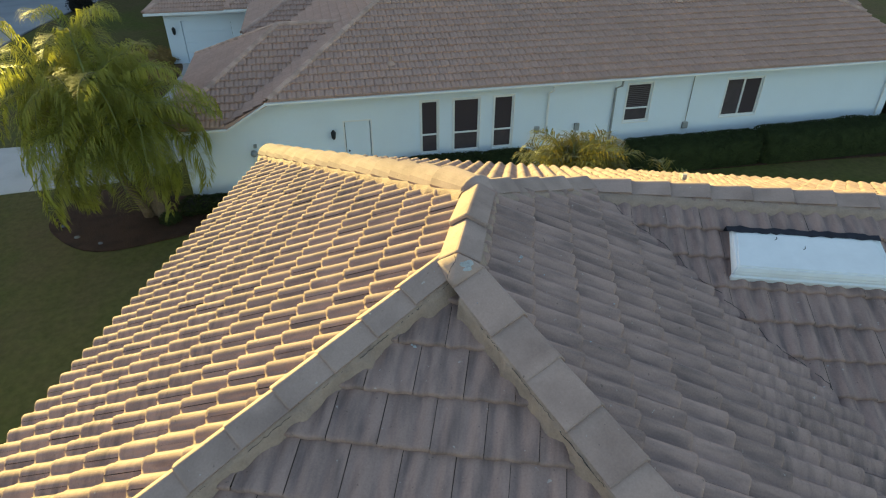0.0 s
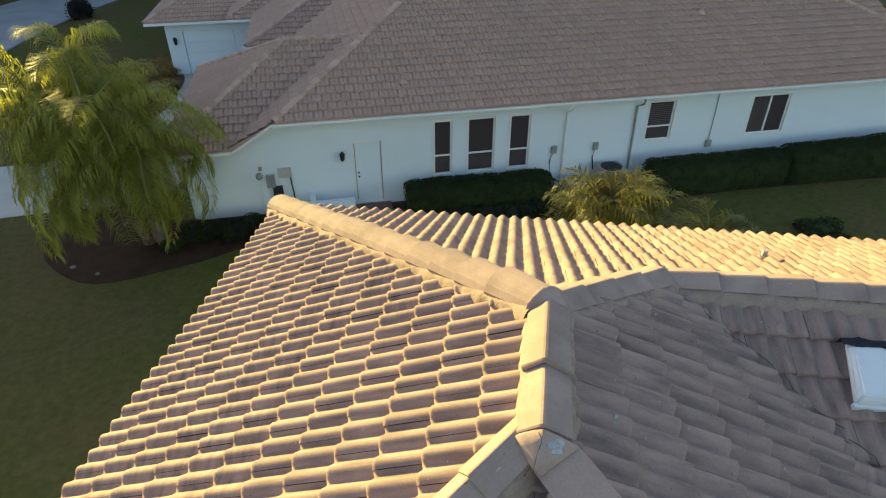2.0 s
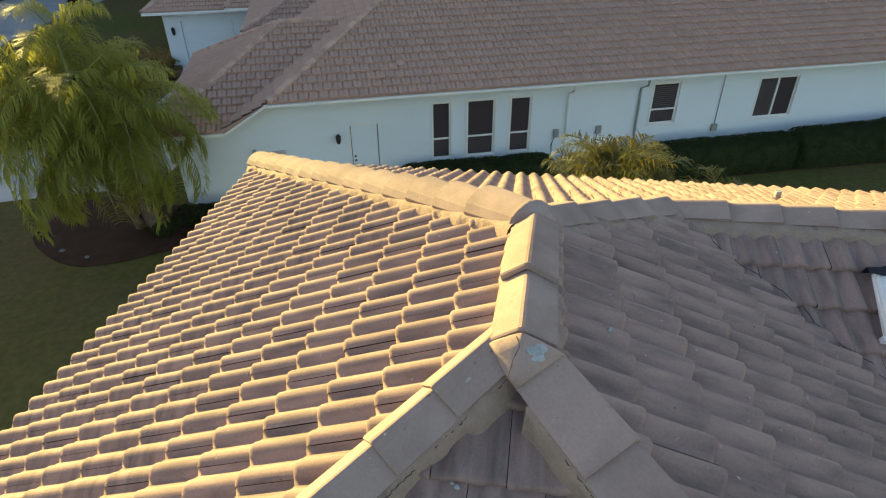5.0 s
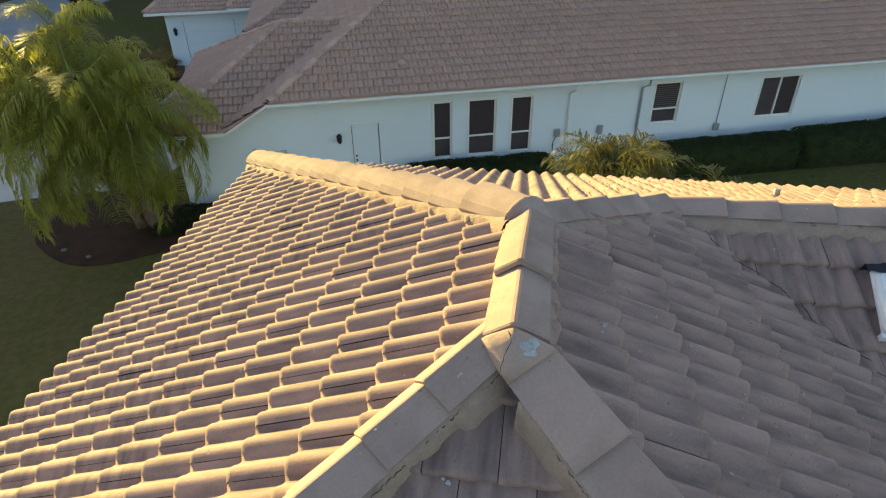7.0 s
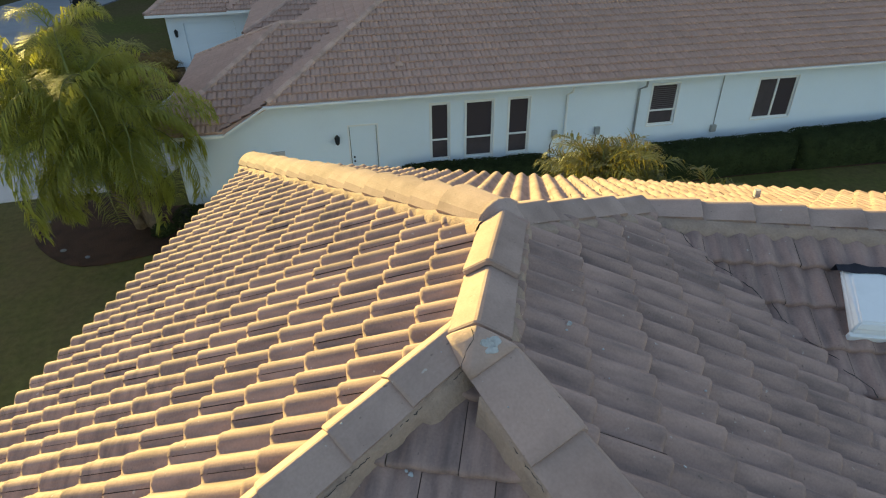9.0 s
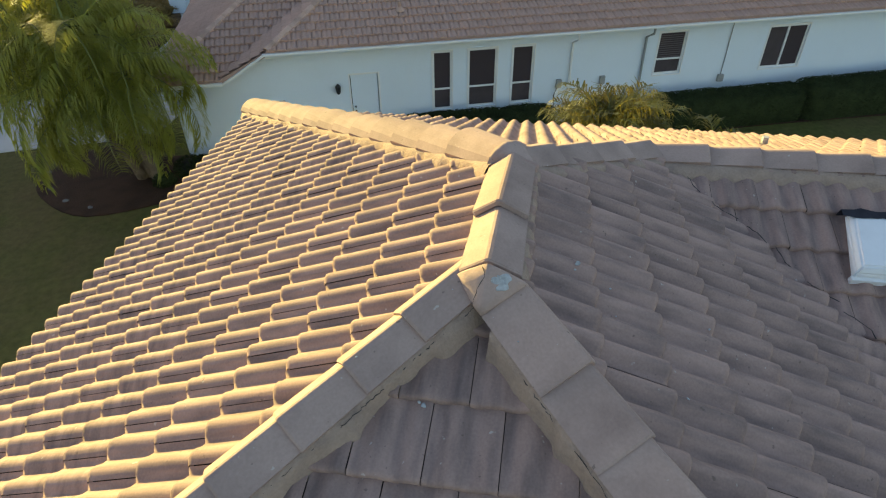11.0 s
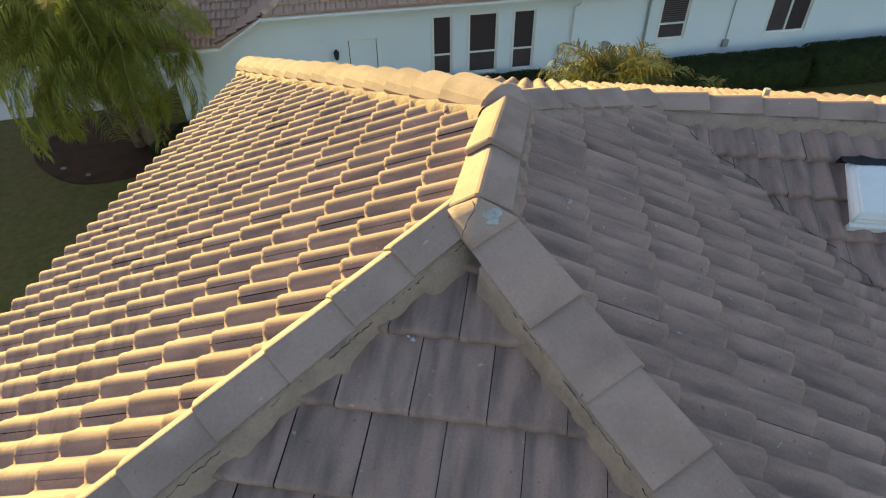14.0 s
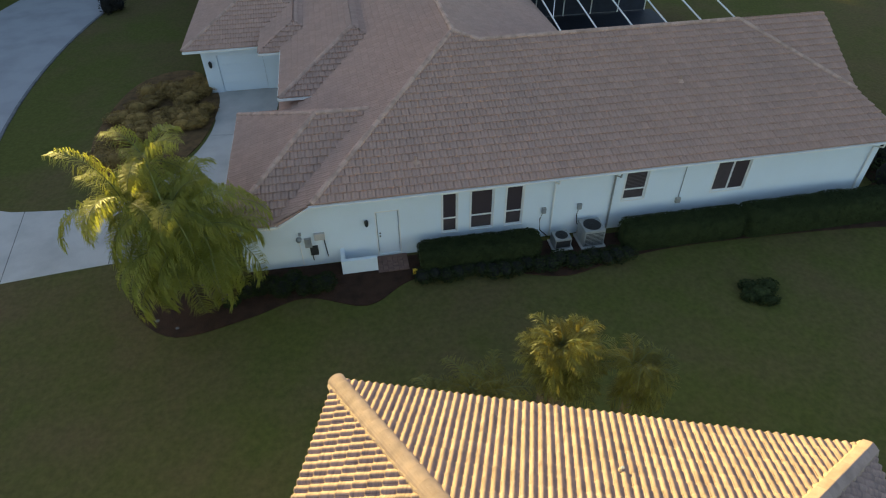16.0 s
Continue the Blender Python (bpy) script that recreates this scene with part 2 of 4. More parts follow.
def lay_tiles(face, w, expo, columns, height, rise, lap, roof, mat, start=0.0, joint=0.0025, hang=0.03, name="roof_tile", keep=None, jit=0.0025, limit=300):
    """Courses of tiles on a face. columns: the samples across one tile; height(x): the profile. Tiles for which keep() holds are
    objects of their own, on one shared mesh where they are whole; the others are joined."""
    rng = random.Random(len(face.pts) * 7 + int(face.top * 100))
    rows_y = [-0.0, 0.0, 0.010, 0.026, expo + lap]
    last = len(rows_y) - 1
    xs0 = [i * (w - joint) / columns for i in range(columns + 1)]
    turned = [(q, p) for p, q in face.poly]
    shared = None
    jv, jf, made = [], [], 0
    j = math.floor(face.low / expo + 1e-3)
    while True:
        y0 = j * expo - hang
        if y0 > face.top - 0.03:
            break
        i = math.floor((face.lo - start) / w) - 1
        while i * w + start < face.hi + w:
            x0 = i * w + start + (w / 2 if j % 2 else 0)
            i += 1
            mids = [span(face.poly, min(max(y0 + d, face.low), face.top - 1e-4)) for d in (0.0, expo * 0.5, expo, expo + lap)]
            if not any(s and s[1] > x0 + 0.01 and s[0] < x0 + w - 0.01 for s in mids):
                continue
            verts, cut = [], False
            dz, tw = rng.uniform(-jit, jit), rng.uniform(-jit, jit)
            dy = rng.uniform(-jit, jit) * 1.5
            reach = []
            for x in xs0:
                cx = min(max(x0 + x, face.lo + 1e-4), face.hi - 1e-4)
                lo, hi = span(turned, cx)
                reach.append((cx, lo if lo > 1e-5 else lo - hang, hi))
                cut = cut or abs(cx - x0 - x) > 1e-5
            for k, ry in enumerate(rows_y):
                for cx, lo, hi in reach:
                    y = min(max(y0 + ry, lo), hi)
                    cut = cut or abs(y - y0 - ry) > 1e-5
                    lim = span(face.poly, min(max(y, face.low), face.top - 1e-4))
                    cx = min(max(cx, lim[0]), lim[1])
                    f = (y - y0) / expo
                    z = height(cx - x0) + rise * (1 - f) + 0.004
                    if k == 0:
                        z -= rise + 0.01
                    if k == 1:
                        z -= 0.010
                    verts.append((cx - x0, y - y0, z))
            nc = columns + 1
            faces = [(k * nc + c, k * nc + c + 1, (k + 1) * nc + c + 1, (k + 1) * nc + c) for k in range(last) for c in range(columns)
                     if abs(verts[k * nc + c][0] - verts[k * nc + c + 1][0]) + abs(verts[(k + 1) * nc + c][0] - verts[(k + 1) * nc + c + 1][0]) > 1e-4 and all(-0.1 < verts[q][1] < expo + lap + 0.1 for q in (c, c + 1, last * nc + c, last * nc + c + 1)) and max(verts[last * nc + c][1] - verts[c][1], verts[last * nc + c + 1][1] - verts[c + 1][1]) > 1e-3]
            if not faces:
                continue
            if cut:
                used = sorted({q for f in faces for q in f})
                back = {q: n for n, q in enumerate(used)}
                verts, faces = [verts[q] for q in used], [tuple(back[q] for q in f) for f in faces]
            place = face.m @ Matrix.Translation((x0, y0 + dy, dz)) @ Matrix.Rotation(tw, 4, "Z")
            c = place @ Vector((w / 2, expo / 2, 0))
            if keep and made < limit and keep(c):
                made += 1
                if not cut and shared is None:
                    shared = mesh_of(name, verts, faces, mat)
                    shared.polygons.foreach_set("use_smooth", [True] * len(shared.polygons))
                me = shared if not cut else mesh_of(name, verts, faces, mat)
                if cut:
                    me.polygons.foreach_set("use_smooth", [True] * len(me.polygons))
                ob = part_mesh(name, me, roof)
                ob.matrix_basis = place
            else:
                b = len(jv)
                jv += [place @ Vector(v) for v in verts]
                jf += [tuple(b + q for q in f) for f in faces]
        j += 1
    if jv:
        part_mesh("roof_tiles", mesh_of("roof_tiles", jv, jf, mat), roof, kind="stuff", smooth=True)
    return made


def across(prof):
    """A whole cross-section, left to right: given as such, or as its half (out, up)."""
    return prof if prof[0][0] < 0 else [(-o, u) for o, u in prof[::-1]] + [(o, u) for o, u in prof[1:]]


def hip_axes(a, b):
    d = (Vector(b) - Vector(a)).normalized()
    side = d.cross(Vector((0, 0, 1))).normalized()
    return d, side, side.cross(d)


def lay_caps(a, b, parent, mat, prof, length=0.36, lift=0.0, thick=0.018, first=0.0, share=None, name="hip_cap", twist=0.02, end=-0.03, step=0.016):
    """Overlapping cap tiles from the low end a to the high end b of a hip or ridge. prof: the cross-section, (out, up); step: how far a cap stands over the one below."""
    a, b = Vector(a), Vector(b)
    d, side, up = hip_axes(a, b)
    m = Matrix((d, side, up)).transposed().to_4x4()
    sec = across(prof)
    n = len(sec)
    if share is None or not share:
        verts, faces = [], []
        for x, sc, dz in ((0.0, 1.0, step * 0.6), (0.010, 1.01, step), (length + 0.05, 1.02 - 5 * step, -step * 0.4)):
            verts += [(x, o * sc, u * sc + dz) for o, u in sec]
        verts += [(0.0, o * 0.93, u - thick * 1.3 + step * 0.6) for o, u in sec]
        verts += [(length + 0.05, o * 0.8, u - thick) for o, u in sec]
        for r in range(2):
            faces += [(r * n + i, r * n + i + 1, (r + 1) * n + i + 1, (r + 1) * n + i) for i in range(n - 1)]
        faces += [(3 * n + i, 3 * n + i + 1, i + 1, i) for i in range(n - 1)]
        faces += [(0, n, 2 * n, 4 * n, 3 * n), (n - 1, 4 * n - 1, 5 * n - 1, 3 * n - 1, 2 * n - 1)]
        me = mesh_of(name, verts, faces, mat)
        if share is not None:
            share.append(me)
    else:
        me = share[0]
    rng = random.Random(int(a.x * 100 + b.y * 37))
    x, total, tail = first, (b - a).length, max(0.08, end + 0.12)
    if first < 0:
        # laid so that the topmost cap, a little longer, reaches down to -first from the head
        tail, x = -first - 0.05, (total + first) % length - length
    while x < total - tail:
        ob = part_mesh(name, me, parent)
        last = x + length > total - tail
        fit = (total - end - x) / (length + 0.05)
        fit = fit if last else 1.0
        ob.matrix_basis = Matrix.Translation(a + d * (x + rng.uniform(-0.006, 0.006)) + up * (lift + rng.uniform(-0.004, 0.004))) @ m @ pose(0, 0, 0, math.degrees(rng.uniform(-twist, twist)), 0, math.degrees(rng.uniform(-twist, twist))) @ Matrix.Diagonal((fit, 1, 1, 1))
        x += length


def lay_mortar(a, b, rim, sg, face, parent, wide=(0.02, 0.05), over=0.055, seed=1, ends=(0.0, 1.0), name="mortar_bed", gap=0.014):
    """A trowelled strip of mortar along one side of a hip: from under the caps' rim (out, up) down to the tiles of a face, with a broken lower edge."""
    a, b = Vector(a), Vector(b)
    d, side, up = hip_axes(a, b)
    rng = random.Random(seed)
    n = max(4, int((b - a).length * (ends[1] - ends[0]) / 0.022))
    verts, faces, w, aim = [], [], sum(wide) / 2, sum(wide) / 2
    for i in range(n + 1):
        p = a.lerp(b, ends[0] + (ends[1] - ends[0]) * i / n)
        if rng.random() < 0.22:
            aim = rng.uniform(*wide)
        w += (aim - w) * 0.45 + rng.uniform(-0.004, 0.004)

        def low(o, h):
            q = p + side * sg * o
            return Vector((q.x, q.y, face.pts[0].z + ((face.pts[0] - q).xy.dot(face.n.xy)) / face.n.z + h))

        rimp = p + side * sg * rim[0] + up * rim[1]
        foot = low(rim[0] + w, over + rng.uniform(-0.006, 0.006))
        brow = rimp - up * (gap + rng.uniform(0, 0.004)) + side * sg * rng.uniform(0.0, 0.006)
        verts += [rimp - side * sg * 0.04 - up * (gap - 0.004), brow, brow.lerp(foot, 0.45) + up * rng.uniform(-0.002, 0.008), foot, low(rim[0] + w + 0.010, over - 0.06)]
    for i in range(n):
        for k in range(4):
            q = i * 5 + k
            faces.append((q, q + 1, q + 6, q + 5))
    part_mesh(name, mesh_of(name, verts, faces, M_MORTAR), parent, smooth=True)


# ---- ground ----
def structure(name, bm, mat, label, category, smooth=False):
    me = bpy.data.meshes.new(name)
    bm.to_mesh(me)
    bm.free()
    me.materials.append(mat)
    if smooth:
        me.polygons.foreach_set("use_smooth", [True] * len(me.polygons))
    return tagged(new(name, me), label, category, kind="structure")


ground = structure("ground", slab([(-900, -900), (900, -900), (900, 900), (-900, 900)], -0.4, 0.0), M_LAWN, "shaded mown lawn with dry brownish patches", "lawn")
def edge(y, off=0.0):
    """The street's near side, bowed round the lawns."""
    d = max(-22.0, min(22.0, y - 38.5))
    return -18.1 + d * d / 118 + (y - 38.5 - d) * 2 * d / 118 + off


ys = [-40] + [8 + 2.5 * k for k in range(24)] + [120]
road = structure("road", slab([(edge(y), y) for y in ys] + [(edge(y, -8.2), y) for y in ys[::-1]], -0.1, 0.012), M_ROAD, "pale grey asphalt street beside the lawns", "road")
kerb = structure("kerb", slab([(edge(y, 0.16), y) for y in ys] + [(edge(y, 0.002), y) for y in ys[::-1]], -0.1, 0.05), M_KERB, "low dark-stained concrete kerb along the street", "kerb")
DRIVE = [(-15.2, 19.8), (-13.6, 20.0), (-9.8, 20.4), (-6.4, 20.6), (-5.2, 22.0), (-4.9, 26.5), (-4.0, 29.0), (-3.7, 35.2), (-7.2, 35.2), (-6.8, 31.5), (-7.4, 28.4), (-9.0, 25.6), (-11.2, 24.5), (-14.8, 24.8), (-16.3, 25.1)]
driveway = structure("driveway", slab(rounded(DRIVE, 3), -0.1, 0.022), M_CONC, "pale concrete driveway curving to the garage", "driveway")
for k, (p, q) in enumerate((((-13.6, 20.0), (-14.2, 24.75)), ((-9.8, 20.4), (-9.9, 25.2)), ((-6.95, 30.0), (-4.0, 29.6)))):
    p, q = Vector((*p, 0.024)), Vector((*q, 0.024))
    n = (q - p).cross(Vector((0, 0, 1))).normalized() * 0.012
    part_mesh("control_joint", mesh_of("control_joint", [p - n, q - n, q + n, p + n], [(0, 1, 2, 3)], M_DARK), driveway)
BED = rounded([(-8.4, 18.4), (-8.1, 17.2), (-6.6, 15.95), (-4.2, 16.4), (-2.2, 17.05), (0.0, 16.25), (1.6, 17.2), (3.4, 17.6), (5.5, 17.0), (7.6, 16.4), (9.6, 16.8), (12.7, 17.2), (19.1, 17.0), (24.5, 16.6), (25.5, 18.0), (25.0, 24.0), (21.8, 24.0), (21.8, 18.9), (-4.2, 18.9), (-5.2, 20.2), (-7.4, 19.9)], 5)
mulch = structure("mulch_bed", slab(BED, -0.1, 0.035), M_MULCH, "dark red-brown mulch bed with a wavy edge", "flower bed")
BED2 = rounded([(-7.0, 35.0), (-6.9, 31.6), (-7.6, 28.6), (-9.2, 26.4), (-11.6, 27.0), (-12.8, 31.0), (-11.8, 37.0), (-9.0, 38.5)], 6)
mulch2 = structure("mulch_bed", slab(BED2, -0.1, 0.035), M_MULCH2, "brown mulch bed with dry shrubs by the garage", "flower bed")

# ---- the near house: a raised hipped roof of rolled concrete tiles ----
house = thing("house", (0, 0, 0), "two-storey white stucco house with a hipped concrete tile roof", "house", rz=-19.3)
RA, ZA, ZE, ZW = -0.266, 7.10, 5.63, 6.70          # ridge line, ridge height, eave height, height of the wing's ridge
SL, SR, SF = 0.4375, 0.42, 0.41                                # rise per metre: sides, far and near
A1 = (RA, 4.335, ZA)
HW = (ZA - ZE) / SL
HR = (ZA - ZE) / SR
NWc, SWc, SEc = (RA - HW, 7.92, ZE), (RA - HW, -0.35, ZE), (RA + HR, -0.85, ZE)
HW_TOP, HE_TOP = (RA, 3.43, ZA), (RA, 3.15, ZA)               # heads of the two near hips
RB = 7.92 - (ZW - ZE) / SF
Bp = (RA + (ZA - ZW) / SR, RB, ZW)
NB = RB - (ZW - ZE) / SF
Vp = (RA + HR, NB, ZE)
NEc, SEw = (6.6, 7.92, ZE), (6.6, NB, ZE)
Ep = (6.6 - (7.92 - RB), RB, ZW)
roof_left = Face([NWc, SWc, HW_TOP, A1])
roof_far = Face([NEc, NWc, A1, Bp, Ep])
roof_right = Face([(SEc[0], SEc[1] + 0.13, ZE), Vp, Bp, A1, (RA, HE_TOP[1] + 0.13, ZA)])
roof_front = Face([SWc, SEc, (RA, 3.29, ZA - 0.10)], 3.0)
roof_wing = Face([Vp, SEw, Ep, Bp])
roof_end = Face([SEw, NEc, Ep])
rv, rf = [], []
for f in (roof_left, roof_far, roof_right, roof_front, roof_wing, roof_end):
    b, n = len(rv), len(f.pts)
    rv += f.pts + [p - Vector((0, 0, 0.1)) for p in f.pts]
    rf += [list(range(b, b + n)), list(range(b + 2 * n - 1, b + n - 1, -1))]
roof = part_mesh("roof", mesh_of("roof", rv, rf, M_DECK), house, "hipped roof of weathered tan concrete tiles")
IN = 0.5
for lo, hi in (((RA - HW + IN, 3.2 - HW + IN, 0), (RA - HW + IN + 0.2, 7.92 - IN, 5.5)), ((RA - HW + IN + 0.2, 3.2 - HW + IN, 0), (RA + HW - IN, 3.4 - HW + IN, 5.5)),
               ((RA + HW - IN - 0.2, 3.4 - HW + IN, 0), (RA + HW - IN, NB + IN, 5.5)), ((RA + HW - IN, NB + IN, 0), (6.1, NB + IN + 0.2, 5.5)),
               ((5.9, NB + IN + 0.2, 0), (6.1, 7.92 - IN, 5.5)), ((RA - HW + IN + 0.2, 7.72 - IN, 0), (5.9, 7.92 - IN, 5.5))):
    part("wall", box(lo, hi), M_WALL_SKYTINT, house)
EAVE = [NWc[:2], SWc[:2], SEc[:2], Vp[:2], SEw[:2], NEc[:2]]
part("soffit", slab(EAVE, 5.46, 5.50), M_TRIM, house)
for p, q in zip(EAVE, EAVE[1:] + EAVE[:1]):
    p, q = Vector((*p, 5.55)), Vector((*q, 5.55))
    d = (q - p).normalized()
    m = Matrix((d, Vector((0, 0, 1)).cross(d), Vector((0, 0, 1)))).transposed().to_4x4()
    m.translation = p
    part("fascia", box((0.02, -0.01, -0.08), ((q - p).length - 0.02, 0.02, 0.07), 0.0, m), M_TRIM, house)

ROLL = 0.050


def rolled(x):
    """Two broad rolls across a tile, with narrow troughs between them."""
    c = 0.5 - 0.5 * math.cos(math.tau * (x - 0.03) / 0.152)
    return ROLL * c ** 0.66


TW, TE = 0.304, 0.300
# cross-sections of the angular caps, left to right seen from below
CAP_WEST = [(-0.094, 0.028), (-0.012, 0.101), (0.0, 0.104), (0.012, 0.101), (0.146, 0.040)]
CAP_EAST = [(-0.132, -0.004), (0.078, 0.090), (0.090, 0.093), (0.101, 0.087), (0.168, 0.0)]
CAP_TOP = [(-0.125, 0.050), (-0.014, 0.122), (0.0, 0.126), (0.014, 0.123), (0.150, 0.062)]
CAPS = [(0.0, 0.104), (0.015, 0.101), (0.08, 0.074), (0.150, 0.038)]
ROUND = [(0.0, 0.138), (0.05, 0.132), (0.10, 0.112), (0.145, 0.078), (0.176, 0.030)]
cap_a, cap_b = [], []
T1, T2, T3 = (RA - 0.050, 3.20, ZA + 0.006), (RA - 0.036, 3.645, ZA + 0.008), (RA - 0.008, 4.335, ZA - 0.044)      # the short ridge, a little off the planes' meeting line
for a, b, prof, share, first, length, end, lift, step in (
        (SWc, HW_TOP, CAP_WEST, [], -0.57, 0.322, 0.05, 0.034, 0.012), (SEc, HE_TOP, CAP_EAST, [], -0.475, 0.345, 0.03, 0.0, 0.012),
        (T1, T2, CAP_TOP, [], 0.0, 0.42, -0.03, 0.0, 0.012), (T2, T3, CAP_TOP, [], 0.0, 0.66, 0.0, 0.014, 0.016), (NWc, A1, ROUND, cap_b, 0.0, 0.36, 0.03, 0.0, 0.029),
        (Bp, A1, CAPS, cap_a, 0.0, 0.36, -0.01, -0.006, 0.016), (Ep, Bp, CAPS, cap_a, 0.0, 0.36, -0.03, -0.012, 0.016), (NEc, Ep, CAPS, cap_a, 0.0, 0.36, -0.03, 0.022, 0.016), (SEw, Ep, CAPS, cap_a, 0.0, 0.36, -0.03, 0.022, 0.016)):
    lay_caps(a, b, roof, M_CAP, prof, share=share, first=first, length=length, end=end, lift=lift, step=step)
lay_mortar(SWc, HW_TOP, (0.146, 0.070), 1, roof_front, roof, (0.0, 0.055), 0.050, 2, (0.35, 0.965))
lay_mortar(SWc, HW_TOP, (0.094, 0.056), -1, roof_left, roof, (0.004, 0.02), 0.030, 3, (0.35, 0.93))
lay_mortar(SEc, HE_TOP, (0.132, -0.002), -1, roof_front, roof, (-0.01, 0.032), 0.050, 4, (0.35, 0.975), gap=0.010)
lay_mortar(SEc, HE_TOP, (0.160, 0.004), 1, roof_right, roof, (-0.004, 0.012), 0.03, 5, (0.35, 0.99))
lay_mortar(T1, T3, (0.150, 0.060), 1, roof_right, roof, (0.02, 0.034), 0.055, 6, (0.02, 1.04))
lay_mortar(T1, T3, (0.125, 0.050), -1, roof_left, roof, (0.004, 0.018), 0.04, 7)
lay_mortar(NWc, A1, (0.166, 0.048), 1, roof_left, roof, (0.010, 0.05), 0.050, 8)
lay_mortar(Bp, A1, (0.150, 0.038), -1, roof_right, roof, (0.03, 0.06), 0.055, 10)
lay_mortar(Bp, A1, (0.150, 0.038), 1, roof_far, roof, (0.01, 0.03), 0.04, 11)
lay_mortar(Ep, Bp, (0.150, 0.032), -1, roof_wing, roof, (0.035, 0.075), 0.05, 12)
lay_mortar(Ep, Bp, (0.150, 0.032), 1, roof_far, roof, (0.01, 0.03), 0.04, 13)
for k, (a, f, g) in enumerate(((NEc, roof_end, roof_far), (SEw, roof_wing, roof_end))):
    lay_mortar(a, Ep, (0.150, 0.06), 1, g, roof, (0.015, 0.05), 0.04, 14 + k)
    lay_mortar(a, Ep, (0.150, 0.06), -1, f, roof, (0.015, 0.05), 0.04, 16 + k)

# ---- the neighbour's house ----
nb = own(thing("neighbour_house", (8, 24, 0), "white stucco single-storey house with a brown tiled hip roof", "house"))
WY = 18.85
WINDOWS = [(3.25, 3.85, 0.83, 2.68, "single"), (4.36, 5.27, 0.83, 2.68, "single"), (5.76, 6.46, 0.83, 2.68, "single"), (10.60, 11.55, 1.38, 2.77, "single"), (14.50, 15.96, 1.29, 2.70, "slider")]
DOOR = (0.73, 1.57, 0.13, 2.17)


def pierced(x0, x1, z0, z1, y0, y1, holes):
    """A plate along x between two depths, with holes (x0, x1, z0, z1) right through it, as one closed mesh."""
    xs = sorted({x0, x1, *[h[0] for h in holes], *[h[1] for h in holes]})
    zs = sorted({z0, z1, *[h[2] for h in holes], *[h[3] for h in holes]})
    xs, zs = [x for x in xs if x0 <= x <= x1], [z for z in zs if z0 <= z <= z1]
    solid = lambda i, k: 0 <= i < len(xs) - 1 and 0 <= k < len(zs) - 1 and not any(h[0] < (xs[i] + xs[i + 1]) / 2 < h[1] and h[2] < (zs[k] + zs[k + 1]) / 2 < h[3] for h in holes)
    bm, seen = bmesh.new(), {}

    def v(i, k, y):
        if (i, k, y) not in seen:
            seen[i, k, y] = bm.verts.new((xs[i], y, zs[k]))
        return seen[i, k, y]

    for i in range(len(xs) - 1):
        for k in range(len(zs) - 1):
            if not solid(i, k):
                continue
            bm.faces.new((v(i, k, y0), v(i + 1, k, y0), v(i + 1, k + 1, y0), v(i, k + 1, y0)))
            bm.faces.new((v(i, k + 1, y1), v(i + 1, k + 1, y1), v(i + 1, k, y1), v(i, k, y1)))
            for di, dk, p, q in ((-1, 0, (i, k), (i, k + 1)), (1, 0, (i + 1, k), (i + 1, k + 1)), (0, -1, (i, k), (i + 1, k)), (0, 1, (i, k + 1), (i + 1, k + 1))):
                if not solid(i + di, k + dk):
                    bm.faces.new((v(*p, y0), v(*q, y0), v(*q, y1), v(*p, y1)))
    bmesh.ops.recalc_face_normals(bm, faces=bm.faces)
    return bm


part("wall", pierced(-1.6, 21.75, 0, 3.12, WY, WY + 0.22, [w[:4] for w in WINDOWS] + [DOOR]), M_WALL_SKYTINT, nb, "white stucco side wall in blue shade, some of the blue tinted in")
lw = slab([(-4.35, 0.0), (-1.6, 0.0), (-1.6, 3.12), (-2.95, 2.32), (-4.35, 2.32)], 0, 0.22)
bmesh.ops.transform(lw, matrix=Matrix(((1, 0, 0, 0), (0, 0, 1, WY), (0, 1, 0, 0), (0, 0, 0, 1))), verts=lw.verts)
bmesh.ops.recalc_face_normals(lw, faces=lw.faces)
part("wall", lw, M_WALL_SKYTINT, nb)
for lo, hi in (((-4.35, WY + 0.22, 0), (-4.13, 26.6, 2.32)), ((21.53, WY + 0.22, 0), (21.75, 30.5, 3.1)), ((-4.13, 26.4, 0), (-2.2, 26.6, 2.3)), ((11.3, 30.5, 0), (21.75, 30.7, 3.1)), ((11.3, 30.7, 0), (11.5, 59.4, 3.1)), ((-7.2, 59.4, 0), (11.5, 59.6, 3.1)),
               ((-2.2, 27.2, 0), (0.2, 27.4, 3.2)), ((-2.2, 27.4, 0), (-2.0, 35.0, 3.2))):
    part("wall", box(lo, hi), M_WALL_SKYTINT, nb)
